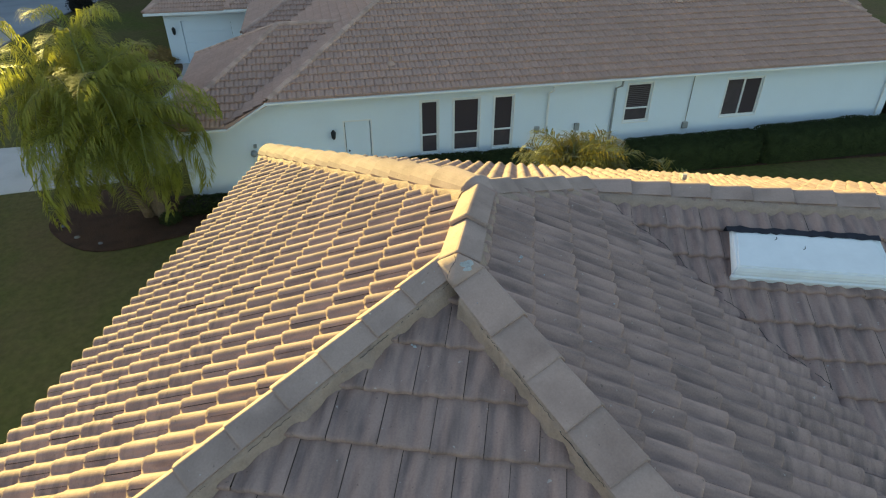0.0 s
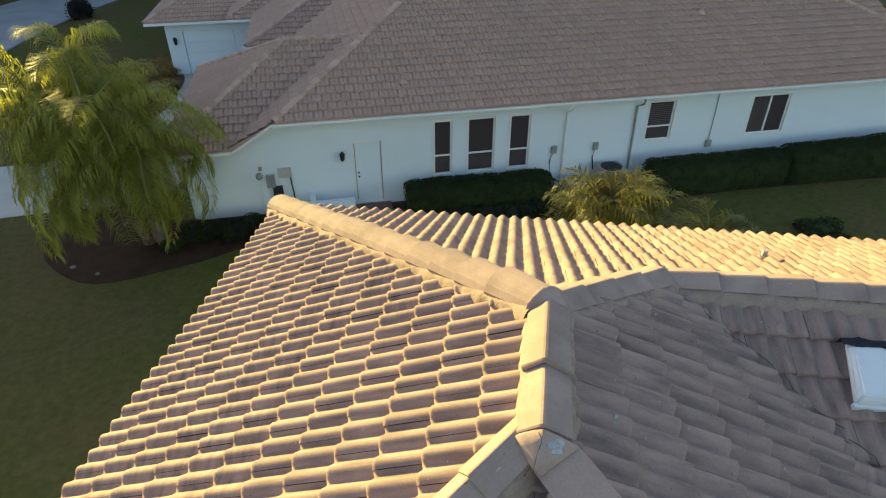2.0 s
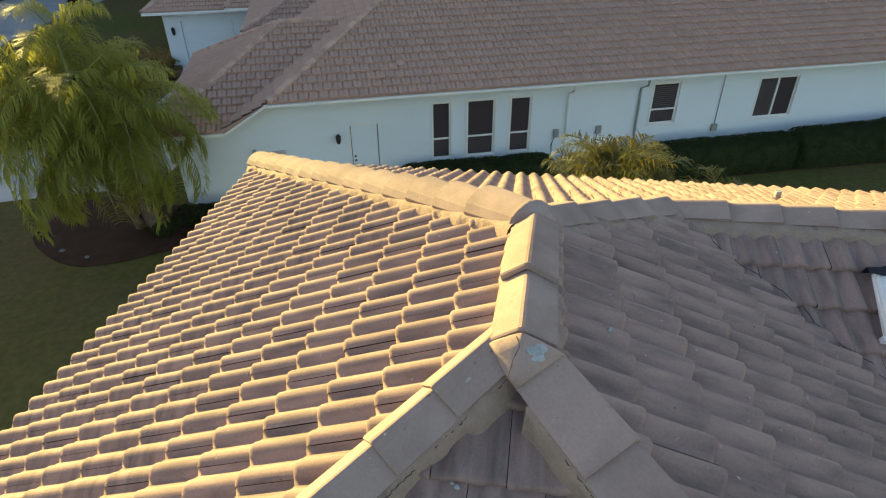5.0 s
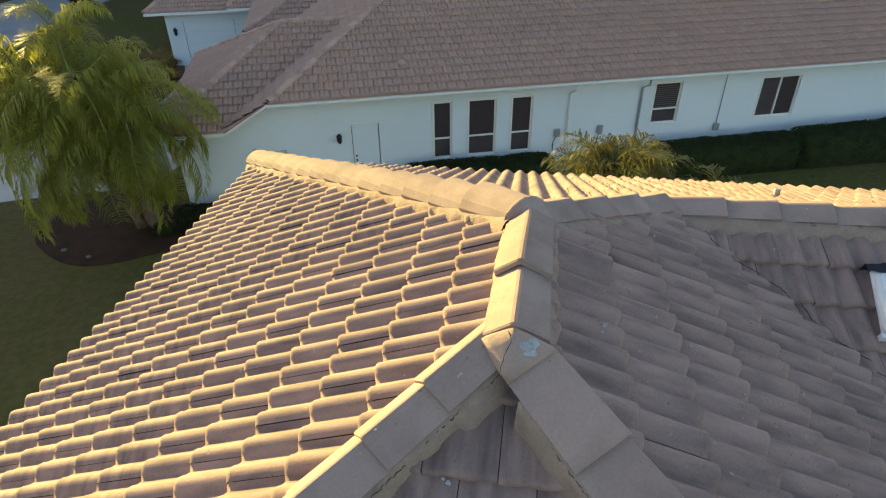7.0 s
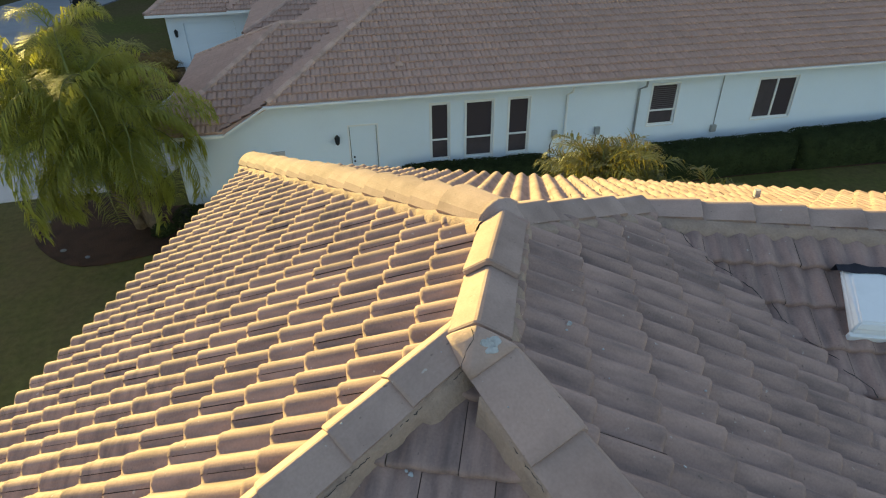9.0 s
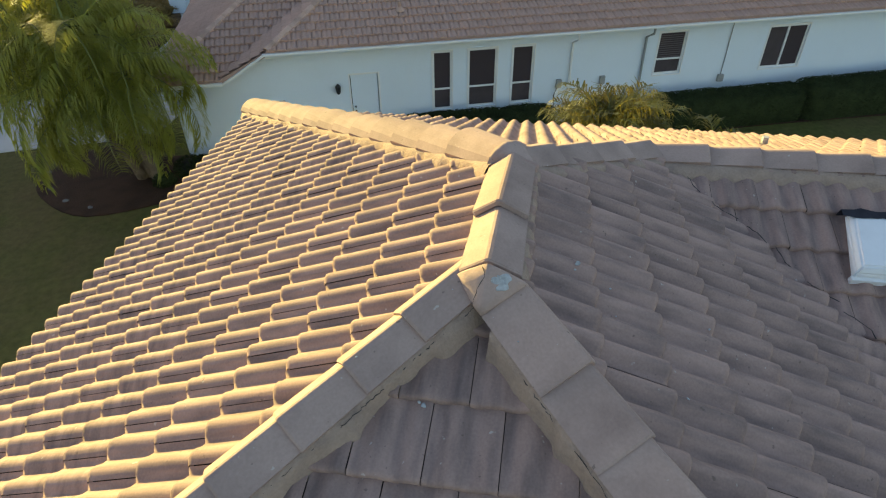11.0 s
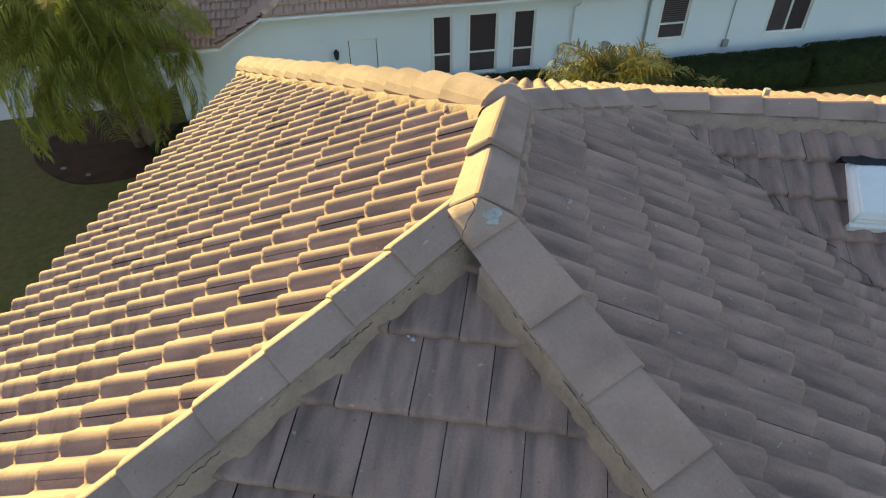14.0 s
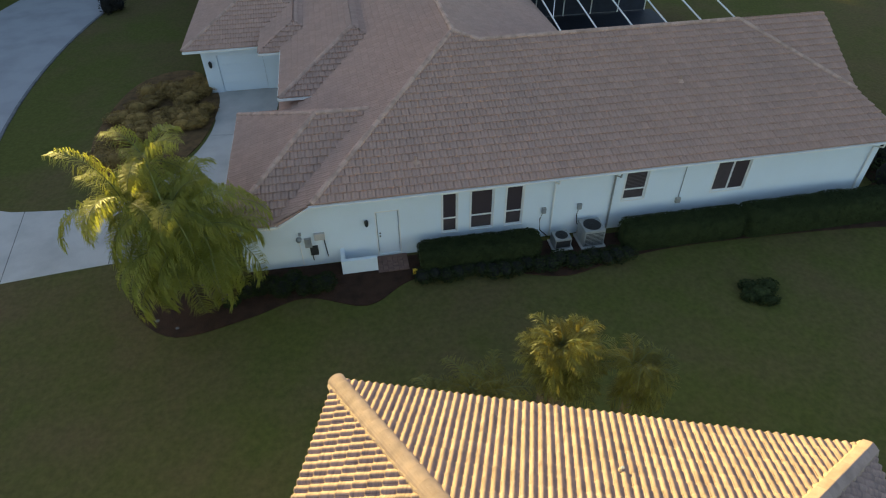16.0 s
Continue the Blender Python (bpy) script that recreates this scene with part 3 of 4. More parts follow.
for x0, x1, z0, z1, style in WINDOWS:
    t = 0.055
    fr = pierced(x0, x1, z0, z1, WY + 0.03, WY + 0.11, [(x0 + t, x1 - t, z0 + t, z1 - t)])
    win = part("window", fr, M_TRIM, nb, "dark screened window in a white frame")
    part("surround", pierced(x0 - 0.035, x1 + 0.035, z0 - 0.05, z1 + 0.04, WY - 0.02, WY - 0.002, [(x0, x1, z0, z1)]), M_TRIM, win)
    if x0 == 10.60:
        for k in range(11):
            part("blind_slat", box((x0 + 0.07, WY + 0.045, z0 + 0.56 + k * 0.068), (x1 - 0.07, WY + 0.052, z0 + 0.585 + k * 0.068)), M_BLIND, win, "grey-brown window blind slat" if k == 0 else "")
    if style == "single":
        zm = z0 + (z1 - z0) * 0.36
        part("meeting_rail", box((x0 + t, WY + 0.025, zm - 0.028), (x1 - t, WY + 0.09, zm + 0.028), 0.006), M_TRIM, win)
        part("pane", box((x0 + t, WY + 0.07, z0 + t), (x1 - t, WY + 0.078, zm - 0.028)), M_SCREEN, win)
        part("pane", box((x0 + t, WY + 0.055, zm + 0.028), (x1 - t, WY + 0.063, z1 - t)), M_GLASS, win)
    else:
        xm = (x0 + x1) / 2
        part("meeting_rail", box((xm - 0.03, WY + 0.025, z0 + t), (xm + 0.03, WY + 0.09, z1 - t), 0.006), M_TRIM, win)
        part("pane", box((x0 + t, WY + 0.07, z0 + t), (xm - 0.03, WY + 0.078, z1 - t)), M_SCREEN, win)
        part("pane", box((xm + 0.03, WY + 0.055, z0 + t), (x1 - t, WY + 0.063, z1 - t)), M_GLASS, win)
x0, x1, z0, z1 = DOOR
door = part("door", box((x0 + 0.02, WY + 0.04, z0), (x1 - 0.02, WY + 0.085, z1 - 0.02), 0.004), M_WALL_SKYTINT, nb, "plain white side door")
part("door_frame", pierced(x0 - 0.05, x1 + 0.05, z0 - 0.1, z1 + 0.05, WY - 0.015, WY - 0.002, [(x0, x1, z0 - 0.2, z1)]), M_TRIM, door)
for zz in (1.02, 1.16):
    b = bmesh.new()
    bmesh.ops.create_uvsphere(b, u_segments=10, v_segments=6, radius=0.032, matrix=Matrix.Translation((x0 + 0.1, WY + 0.02, zz)))
    part("door_knob", b, M_DARK, door, "dark door knob", smooth=True)

# neighbour's roof planes
ZN, SN = 3.18, 0.45
J2, J1 = Vector((-1.5, 18.4, ZN)), Vector((-2.85, 18.4, 2.45))
PX = 4.9
Pk = Vector((PX, 25.3, 6.30))
RY = 24.75
RZ = ZN + SN * (RY - 18.4)
RLp, RRp = Vector((PX + 1.0, RY, RZ)), Vector((17.7, RY, RZ))
SEn = Vector((22.3, 18.4, ZN))
WW = 2.45
WL, WR = Vector((-4.75, 18.4, WW)), Vector((-2.85, 18.4, WW))
wr_y = 22.75
WZ = WW + SN * (wr_y - 18.4)
Wp = Vector((-1.1, wr_y, WZ))
SLN = (Pk.z - ZN) / (PX + 1.5)
Wq = Vector((-1.5 + (WZ - ZN) / SLN, wr_y, WZ))
ZL = ZN - SLN * 1.35
UZ = 3.2
nroofs = [
    [Face([J2, SEn, Vector((21.3, 20.8, ZN + SN * 2.4)), Vector((21.9, RY, RZ)), RLp, Pk]),               # over the side wall
     Face([Vector((-2.85, 60.0, ZL)), Vector((-2.85, 18.4, ZL)), J2, Pk, Vector((PX, 60.0, Pk.z))]),       # street side
     Face([Vector((12.1, 25.6, 3.2)), Vector((12.1, 60.0, 3.2)), Vector((PX, 60.0, Pk.z)), Pk]),
     Face([Vector((21.9, 31.1, ZN)), Vector((12.0, 31.1, ZN)), RLp, Vector((21.9, RY, RZ))])],
    [Face([WL, J1, Wq, Wp]), Face([Vector((-4.75, 27.1, WW)), WL, Wp]), Face([Vector((-1.0, 27.1, WW)), Vector((-4.75, 27.1, WW)), Wp, Wq])],
    # porch block, inner block and garage, each with a ridge running back from the street side
    [Face([Vector((-2.75, 26.7, 3.3)), Vector((-1.26, 26.7, 3.3)), Vector((1.554, 29.79, 4.678)), Vector((0.95, 30.4, 4.95))]),
     Face([Vector((-2.75, 60.0, 3.3)), Vector((-2.75, 26.7, 3.3)), Vector((0.95, 30.4, 4.95)), Vector((0.95, 60.0, 4.95))]),
     Face([Vector((1.554, 29.79, 4.678)), Vector((1.554, 60.0, 4.678)), Vector((0.95, 60.0, 4.95)), Vector((0.95, 30.4, 4.95))])],
    [Face([Vector((-3.95, 32.3, UZ)), Vector((-2.75, 32.3, UZ)), Vector((-1.56, 33.71, UZ + 0.63)), Vector((-2.05, 34.2, UZ + 0.85))]),
     Face([Vector((-3.95, 60.0, UZ)), Vector((-3.95, 32.3, UZ)), Vector((-2.05, 34.2, UZ + 0.85)), Vector((-2.05, 60.0, UZ + 0.85))]),
     Face([Vector((-1.56, 33.71, UZ + 0.63)), Vector((-1.56, 60.0, UZ + 0.63)), Vector((-2.05, 60.0, UZ + 0.85)), Vector((-2.05, 34.2, UZ + 0.85))])],
    [Face([Vector((-8.2, 34.5, 2.75)), Vector((-3.95, 34.5, 2.75)), Vector((-2.25, 37.22, 3.96)), Vector((-4.0, 39.0, 4.75))]),
     Face([Vector((-8.2, 60.0, 2.75)), Vector((-8.2, 34.5, 2.75)), Vector((-4.0, 39.0, 4.75)), Vector((-4.0, 60.0, 4.75))]),
     Face([Vector((-2.25, 37.22, 3.96)), Vector((-2.25, 60.0, 3.96)), Vector((-4.0, 60.0, 4.75)), Vector((-4.0, 39.0, 4.75))])],
]
nparts = []
for faces in nroofs:
    bm = bmesh.new()
    for f in faces:
        top, low = [bm.verts.new(p) for p in f.pts], [bm.verts.new(p - Vector((0, 0, 0.12))) for p in f.pts]
        n = len(top)
        bm.faces.new(top), bm.faces.new(low[::-1])
        for i in range(n):
            bm.faces.new((top[i], low[i], low[(i + 1) % n], top[(i + 1) % n]))
    bmesh.ops.remove_doubles(bm, verts=bm.verts, dist=0.002)
    nparts.append(part("roof", bm, M_NTILE, nb, "brown flat-tiled hip roof in shade"))
nroof = nparts[0]

# ---- unseen row of tall trees, added across the street to keep the gardens in shade ----
def leaf_cloud(name, centres, radii, count, size, mat, parent, rng, flat=0.4, kind=""):
    """Leaf blades scattered through the outer parts of several rounded clumps, as one mesh."""
    r = np.random.RandomState(rng)
    cs, rs = np.array(centres, float), np.array(radii, float)
    pick = r.randint(0, len(cs), count)
    d = r.normal(size=(count, 3))
    d /= np.linalg.norm(d, axis=1, keepdims=True)
    rad = r.uniform(0.25, 1.0, (count, 1)) ** 0.4
    p = cs[pick] + d * rad * rs[pick]
    a = r.normal(size=(count, 3)) * (1, 1, flat)
    a /= np.linalg.norm(a, axis=1, keepdims=True)
    h = r.normal(size=(count, 3))
    w = np.cross(a, h)
    w /= np.linalg.norm(w, axis=1, keepdims=True) + 1e-9
    s = size * r.uniform(0.6, 1.4, (count, 1))
    v = np.stack([p - a * s * 0.5, p + w * s * 0.22, p + a * s * 0.5, p - w * s * 0.22], 1).reshape(-1, 3)
    f = np.arange(count * 4).reshape(-1, 4)
    return part_mesh(name, mesh_of(name, v, f, mat), parent, kind=kind)


along = Vector((0.866, 0.5, 0))
toward = Vector((-0.5, 0.866, 0))
rng = random.Random(4)
for k in range(46):
    side = -72 + k * 3.6 + rng.uniform(-1, 1)
    # heights set by stretch: neighbour's house shaded, near roof and palm tops sunlit
    tall = (18.8 if side > 14 else 14.2 if side > 5.5 else 13.0 if side > -4 else 13.3 if side > -12 else 15.0) + rng.uniform(-0.5, 0.5)
    at = along * side + toward * (72 + rng.uniform(-2, 2))
    tree = thing("tree", at, "unseen tall broadleaf tree added across the street to cast shade", "tree", "street trees")
    part("trunk", add_tube(bmesh.new(), [(0, 0, -0.1), (0.1, 0, 3), (0, 0.1, 6), (0, 0, tall - 3)], [0.3, 0.25, 0.2, 0.08]), M_TRUNK, tree, smooth=True)
    cl = [(rng.uniform(-2.5, 2.5), rng.uniform(-2, 2), rng.uniform(3.0, tall - 1.8)) for _ in range(24)] + [(rng.uniform(-2.2, 2.2), rng.uniform(-1.5, 1.5), tall - rng.uniform(1.8, 5.0)) for _ in range(9)] + [(0, 0, tall - 1.6), (-2, 0, tall - 2.0), (2, 0, tall - 2.0)] + [(rng.uniform(-2.5, 2.5), rng.uniform(-1.5, 1.5), rng.uniform(0.8, 5.0)) for _ in range(10)]
    leaf_cloud("crown", cl, [(1.9, 1.9, 1.6)] * len(cl), 5600, 1.9, M_LEAF, tree, k)


# ---- hooded vent and pipe on the near roof ----
wing_up = lambda a, b: ZW - SF * (RB - b)
hm = roof_wing.m.copy()
hm.translation = Vector((1.93, 4.40, wing_up(0, 4.40) + 0.070))
hw, hl = 1.24, 0.47
hv = [(-0.05, 0, 0.0), (hw, 0, 0.0), (hw, hl, 0.0), (0, hl, 0.0), (-0.05, 0, 0.060), (hw, 0, 0.060), (hw, hl, 0.03), (0, hl, 0.03), (-0.020, 0.035, 0.105), (hw - 0.025, 0.035, 0.105), (hw - 0.10, hl - 0.03, 0.060), (0.035, hl - 0.03, 0.060)]
hf = [(0, 1, 2, 3), (0, 1, 5, 4), (1, 2, 6, 5), (2, 3, 7, 6), (3, 0, 4, 7), (4, 5, 9, 8), (5, 6, 10, 9), (6, 7, 11, 10), (7, 4, 8, 11), (8, 9, 10, 11)]
hb = bmesh.new()
vs = [hb.verts.new(hm @ Vector(v)) for v in hv]
for f in hf:
    hb.faces.new([vs[i] for i in f])
bmesh.ops.recalc_face_normals(hb, faces=hb.faces)
bmesh.ops.bevel(hb, geom=hb.edges[:], offset=0.012, segments=2, affect="EDGES")
hood = part("skylight", hb, M_WHITE, house, "white metal-framed skylight set into the tiles")
part("lip", box((-0.055, -0.022, -0.03), (hw + 0.01, 0.012, 0.022), 0.006, hm), M_WHITE, hood, "white lower lip")
r = random.Random(8)
fv = []
for k in range(32):
    x = -0.04 + (hw + 0.02) * k / 31
    top = hl + 0.026 + 0.025 * noise.noise(Vector((x * 9, 3, 0))) + r.uniform(-0.008, 0.008)
    fv += [hm @ Vector((x, hl - 0.045 + r.uniform(-0.010, 0.010), 0.066)), hm @ Vector((x, top, 0.058)), hm @ Vector((x, top + 0.004, -0.02))]
part_mesh("flashing", mesh_of("flashing", fv, [(3 * k + q, 3 * k + 3 + q, 3 * k + 4 + q, 3 * k + 1 + q) for k in range(31) for q in (0, 1)], M_FLASH), hood, "dark torn flashing along its upper edge")
for x, y in ((0.34, 0.36), (0.55, 0.27)):
    part("scratch", add_tube(bmesh.new(), [hm @ Vector((x, y, 0.104 - (y - 0.035) * 0.112)), hm @ Vector((x + 0.02, y + 0.012, 0.1045 - (y - 0.023) * 0.112)), hm @ Vector((x + 0.025, y + 0.035, 0.1045 - (y) * 0.112))], 0.004, 5), M_DARK, hood)
pz = ZW - SF * (6.34 - RB)
pipe = part("vent_pipe", add_tube(bmesh.new(), [(1.90, 6.36, pz - 0.05), (1.90, 6.37, pz + 0.12)], 0.028, 12), M_SPLASH, house, "short pale vent pipe")
part("collar", add_tube(bmesh.new(), [(1.90, 6.36, pz), (1.90, 6.36, pz + 0.06)], [0.08, 0.045], 12), M_MORTAR, pipe)
def section(low, head, q, prof, lift, grow=0.97):
    """Points across the caps of a hip, q from its head."""
    low, head = Vector(low), Vector(head)
    d = (head - low).normalized()
    side = d.cross(Vector((0, 0, 1))).normalized()
    up = side.cross(d)
    return [head - d * q + side * o * grow + up * (u * grow + lift) for o, u in across(prof)]


def mortar_joint(sections, seed):
    """A trowelled block of mortar that fills the gap between the ends of several caps."""
    bm = bmesh.new()
    for p in sections:
        bm.verts.new(p)
    bmesh.ops.remove_doubles(bm, verts=bm.verts, dist=0.001)
    bmesh.ops.convex_hull(bm, input=bm.verts)
    for v in [v for v in bm.verts if not v.link_faces]:
        bm.verts.remove(v)
    bmesh.ops.subdivide_edges(bm, edges=bm.edges[:], cuts=3, use_grid_fill=True)
    for v in bm.verts:
        v.co.z += 0.006 * noise.noise(v.co * 14 + Vector((seed, 0, 0)))
    part("mortar_joint", bm.copy(), M_CAP, roof, smooth=True)
    return bm


# bare mortar where the caps meet
block = mortar_joint(section(T3, T1, -0.02, [(-o, u) for o, u in CAP_TOP[::-1]], 0.006, 1.0) + section(SWc, HW_TOP, 0.26, CAP_WEST, 0.020, 0.90) + section(SEc, HE_TOP, 0.06, CAP_EAST, 0.004, 0.97), 3)
mortar_joint(section(T2, T3, 0.06, CAP_TOP, 0.004) + section(NWc, A1, 0.026, ROUND, -0.007, 0.955) + section(Bp, A1, 0.05, CAPS, -0.008), 5)
mortar_joint(section(A1, Bp, 0.03, CAPS, -0.010) + section(Ep, Bp, 0.06, CAPS, -0.014), 7)


def crack(pts, seed, radius=0.0028):
    """A fine dark crack that wanders along pts."""
    r = random.Random(seed)
    out = []
    for p, q in zip(pts, pts[1:]):
        p, q = Vector(p), Vector(q)
        n = max(2, int((q - p).length / 0.025))
        out += [p.lerp(q, i / n) + Vector((r.uniform(-1, 1), r.uniform(-1, 1), 0)) * 0.006 for i in range(n)]
    out.append(Vector(pts[-1]))
    part("crack", add_tube(bmesh.new(), out, [radius * r.uniform(0.5, 1.3) for _ in out], 4), M_DARK, roof)


def along_hip(a, b, sg, t0, t1, out, up_by):
    """Points beside a hip, out to one side of it and so far above its line."""
    a, b = Vector(a), Vector(b)
    d = (b - a).normalized()
    side = d.cross(Vector((0, 0, 1))).normalized() * sg
    return [a.lerp(b, t0 + (t1 - t0) * i / 8) + side * out + Vector((0, 0, up_by)) for i in range(9)]


rng = random.Random(15)
for a, b, sg in ((SEc, HE_TOP, -1), (SWc, HW_TOP, 1)):
    t = 0.40
    while t < 0.95:
        n = rng.uniform(0.02, 0.07)
        crack(along_hip(a, b, sg, t, min(t + n, 0.975), (0.150 if sg > 0 else 0.136) + rng.uniform(-0.004, 0.012), 0.052 if sg > 0 else -0.016), int(t * 1000), rng.uniform(0.0012, 0.0026))
        t += n + rng.uniform(0.002, 0.05)
va, vb = Vector(Vp), Vector(Bp)
for k in range(9):
    t = 0.30 + 0.07 * k
    crack([va.lerp(vb, t + q) + Vector((0.03 * math.sin(k * 2.1 + q * 60), 0.03 * math.cos(k * 1.3), 0.088)) for q in (0.0, 0.018, 0.036, 0.045 + 0.012 * (k % 2))], 40 + k, 0.0024)
crack([(RA - 0.075, 3.20, ZA + 0.124), (RA - 0.05, 3.12, ZA + 0.120), (RA - 0.075, 3.05, ZA + 0.112), (RA - 0.09, 2.98, ZA + 0.085)], 7, 0.0018)


def splash(x, y, size, seed, under):
    """A thin uneven blot drying on the mortar."""
    tree = BVHTree.FromBMesh(under)
    hit, normal, *_ = tree.ray_cast(Vector((x, y, 20)), Vector((0, 0, -1)))
    if hit is None:
        hit, normal = Vector((x, y, ZA + 0.11)), Vector((0, 0, 1))
    bm = bmesh.new()
    bmesh.ops.create_icosphere(bm, subdivisions=3, radius=1, matrix=Matrix.Translation(hit) @ normal.to_track_quat("Z", "Y").to_matrix().to_4x4() @ Matrix.Diagonal((size, size, 0.0035, 1)))
    for v in bm.verts:
        k = 1 + 0.8 * noise.noise(v.co * 45 + Vector((seed, 0, 0)))
        v.co.x, v.co.y = hit.x + (v.co.x - hit.x) * k, hit.y + (v.co.y - hit.y) * k
    return part("pale_blot", bm, M_SPLASH, roof, "pale bluish dropping on the cap", smooth=True)


for x, y, size in ((0.0, 0.0, 0.034), (0.020, 0.014, 0.022), (-0.024, 0.006, 0.015)):
    splash(RA + 0.012 + x, 3.135 + y, size, int(size * 1000), block)
block.free()


def dropping(place, normal, size, seed):
    """A small pale blot stuck to a tile."""
    bm = bmesh.new()
    bmesh.ops.create_icosphere(bm, subdivisions=2, radius=1, matrix=Matrix.Translation(place) @ Vector(normal).to_track_quat("Z", "Y").to_matrix().to_4x4() @ Matrix.Diagonal((size * 0.6, size * 0.45, 0.0025, 1)))
    for v in bm.verts:
        off = v.co - Vector(place)
        v.co = Vector(place) + off * (1 + 0.9 * noise.noise(v.co * 60 + Vector((seed, 0, 0))))
    part("pale_blot", bm, M_SPLASH, roof, smooth=True)


for k, (place, normal, size) in enumerate((
        ((0.095, 3.495, 7.04), (0.22, -0.63, 0.75), 0.026), ((0.085, 3.468, 7.022), (0.22, -0.63, 0.75), 0.013), ((-0.526, 2.728, 6.832), (-0.06, -0.23, 0.97), 0.022), ((-0.545, 2.742, 6.836), (-0.06, -0.23, 0.97), 0.011),
        ((-0.808, 2.797, 7.009), (0.19, -0.43, 0.89), 0.010), ((-0.162, 2.922, 7.060), (-0.19, -0.41, 0.89), 0.007), ((0.264, 3.467, 6.925), (0.18, -0.78, 0.60), 0.010), ((0.281, 3.299, 6.903), (0.25, -0.45, 0.85), 0.009),
        ((0.768, 3.458, 6.727), (0.18, -0.78, 0.59), 0.010), ((0.551, 2.91, 6.837), (0.28, 0.27, 0.92), 0.010), ((-0.457, 3.13, 7.125), (0.18, -0.40, 0.90), 0.007))):
    dropping(place, normal, size, k)

# ---- fittings on the neighbour's wall ----
part("gutter", box((-1.62, 18.27, ZN - 0.095), (22.3, 18.395, ZN - 0.03), 0.012), M_TRIM, nb, "white eave gutter")
part("gutter", box((-4.8, 18.29, WW - 0.11), (-2.85, 18.395, WW - 0.02), 0.012), M_TRIM, nb)
part("soffit", box((-1.6, 18.395, ZN - 0.10), (22.2, WY, ZN - 0.06)), M_TRIM, nb)
rk = Vector((-2.85, 18.33, WW - 0.08)), Vector((-1.6, 18.33, ZN - 0.08))
part("rake_board", add_tube(bmesh.new(), rk, 0.04, 4), M_TRIM, nb)
for x in (7.65, 10.1, 21.35):
    part("downspout", add_tube(bmesh.new(), [(x, 18.34, ZN - 0.12), (x, 18.36, ZN - 0.28), (x + 0.02, WY - 0.06, ZN - 0.5), (x + 0.05, WY - 0.05, 0.1)], 0.04, 6), M_METAL if x == 10.1 else M_TRIM, nb, "grey-white downspout")
part("conduit", add_tube(bmesh.new(), [(13.1, WY - 0.03, ZN - 0.2), (13.1, WY - 0.03, 1.2)], 0.016, 6), M_METAL, nb)


def wall_box(x, z, w, h, label, hose=None, mat=None):
    ob = part("utility_box", box((x - w / 2, WY - 0.11, z - h / 2), (x + w / 2, WY - 0.003, z + h / 2), 0.012), mat or M_METAL, nb, label)
    if hose:
        part("hose", add_tube(bmesh.new(), hose, 0.022, 6), M_DARK, ob, "black flexible conduit", smooth=True)


wall_box(13.1, 1.1, 0.2, 0.24, "grey electrical box")
wall_box(7.34, 1.38, 0.17, 0.26, "grey disconnect box", [(7.30, WY - 0.06, 1.26), (7.20, WY - 0.08, 1.0), (7.22, WY - 0.15, 0.5), (7.5, WY - 0.4, 0.3)])
wall_box(8.82, 1.38, 0.17, 0.26, "grey disconnect box", [(8.80, WY - 0.06, 1.26), (8.74, WY - 0.08, 1.0), (8.78, WY - 0.15, 0.6), (8.9, WY - 0.3, 0.5)])
wall_box(-1.9, 1.18, 0.26, 0.42, "grey meter box", [(-1.84, WY - 0.05, 1.0), (-1.80, WY - 0.05, 0.3)])
wall_box(-1.45, 1.42, 0.4, 0.3, "weathered pale meter panel", [(-1.3, WY - 0.05, 1.3), (-1.24, WY - 0.05, 0.4)], M_CONC)
meter = part("electric_meter", add_tube(bmesh.new(), [(-2.22, WY - 0.003, 1.36), (-2.22, WY - 0.09, 1.36), (-2.22, WY - 0.15, 1.36)], [0.11, 0.105, 0.07], 14), M_METAL, nb, "round glass-fronted electric meter", smooth=True)
part("conduit", add_tube(bmesh.new(), [(-2.22, WY - 0.05, 1.26), (-2.20, WY - 0.05, 0.1)], 0.022, 6), M_TRIM, meter)
wall_box(-1.72, 0.78, 0.30, 0.40, "dark grey utility cabinet", None, M_DARK)
wall_box(-2.15, 1.62, 0.1, 0.1, "small grey box")
lamp = part("wall_lamp", add_tube(bmesh.new(), [(0.35, WY - 0.12, 1.66), (0.35, WY - 0.12, 1.70), (0.35, WY - 0.12, 1.9), (0.35, WY - 0.12, 1.98)], [0.03, 0.06, 0.085, 0.02], 8), M_DARK, nb, "black lantern beside the door")
part("bracket", box((0.31, WY - 0.12, 1.74), (0.39, WY - 0.003, 1.80), 0.01), M_DARK, lamp)

for x, y in ((2.42, 19.55), (13.8, 21.9)):
    z = 3.18 + 0.45 * (y - 18.4)
    vent = part("roof_vent", add_tube(bmesh.new(), [(x, y, z - 0.05), (x, y, z + 0.34)], 0.055, 10), M_NCAP, nb, "tan plumbing vent pipe on the roof")
    part("flashing", add_tube(bmesh.new(), [(x, y, z + 0.04), (x, y, z + 0.16)], [0.17, 0.06], 10), M_NCAP, vent)

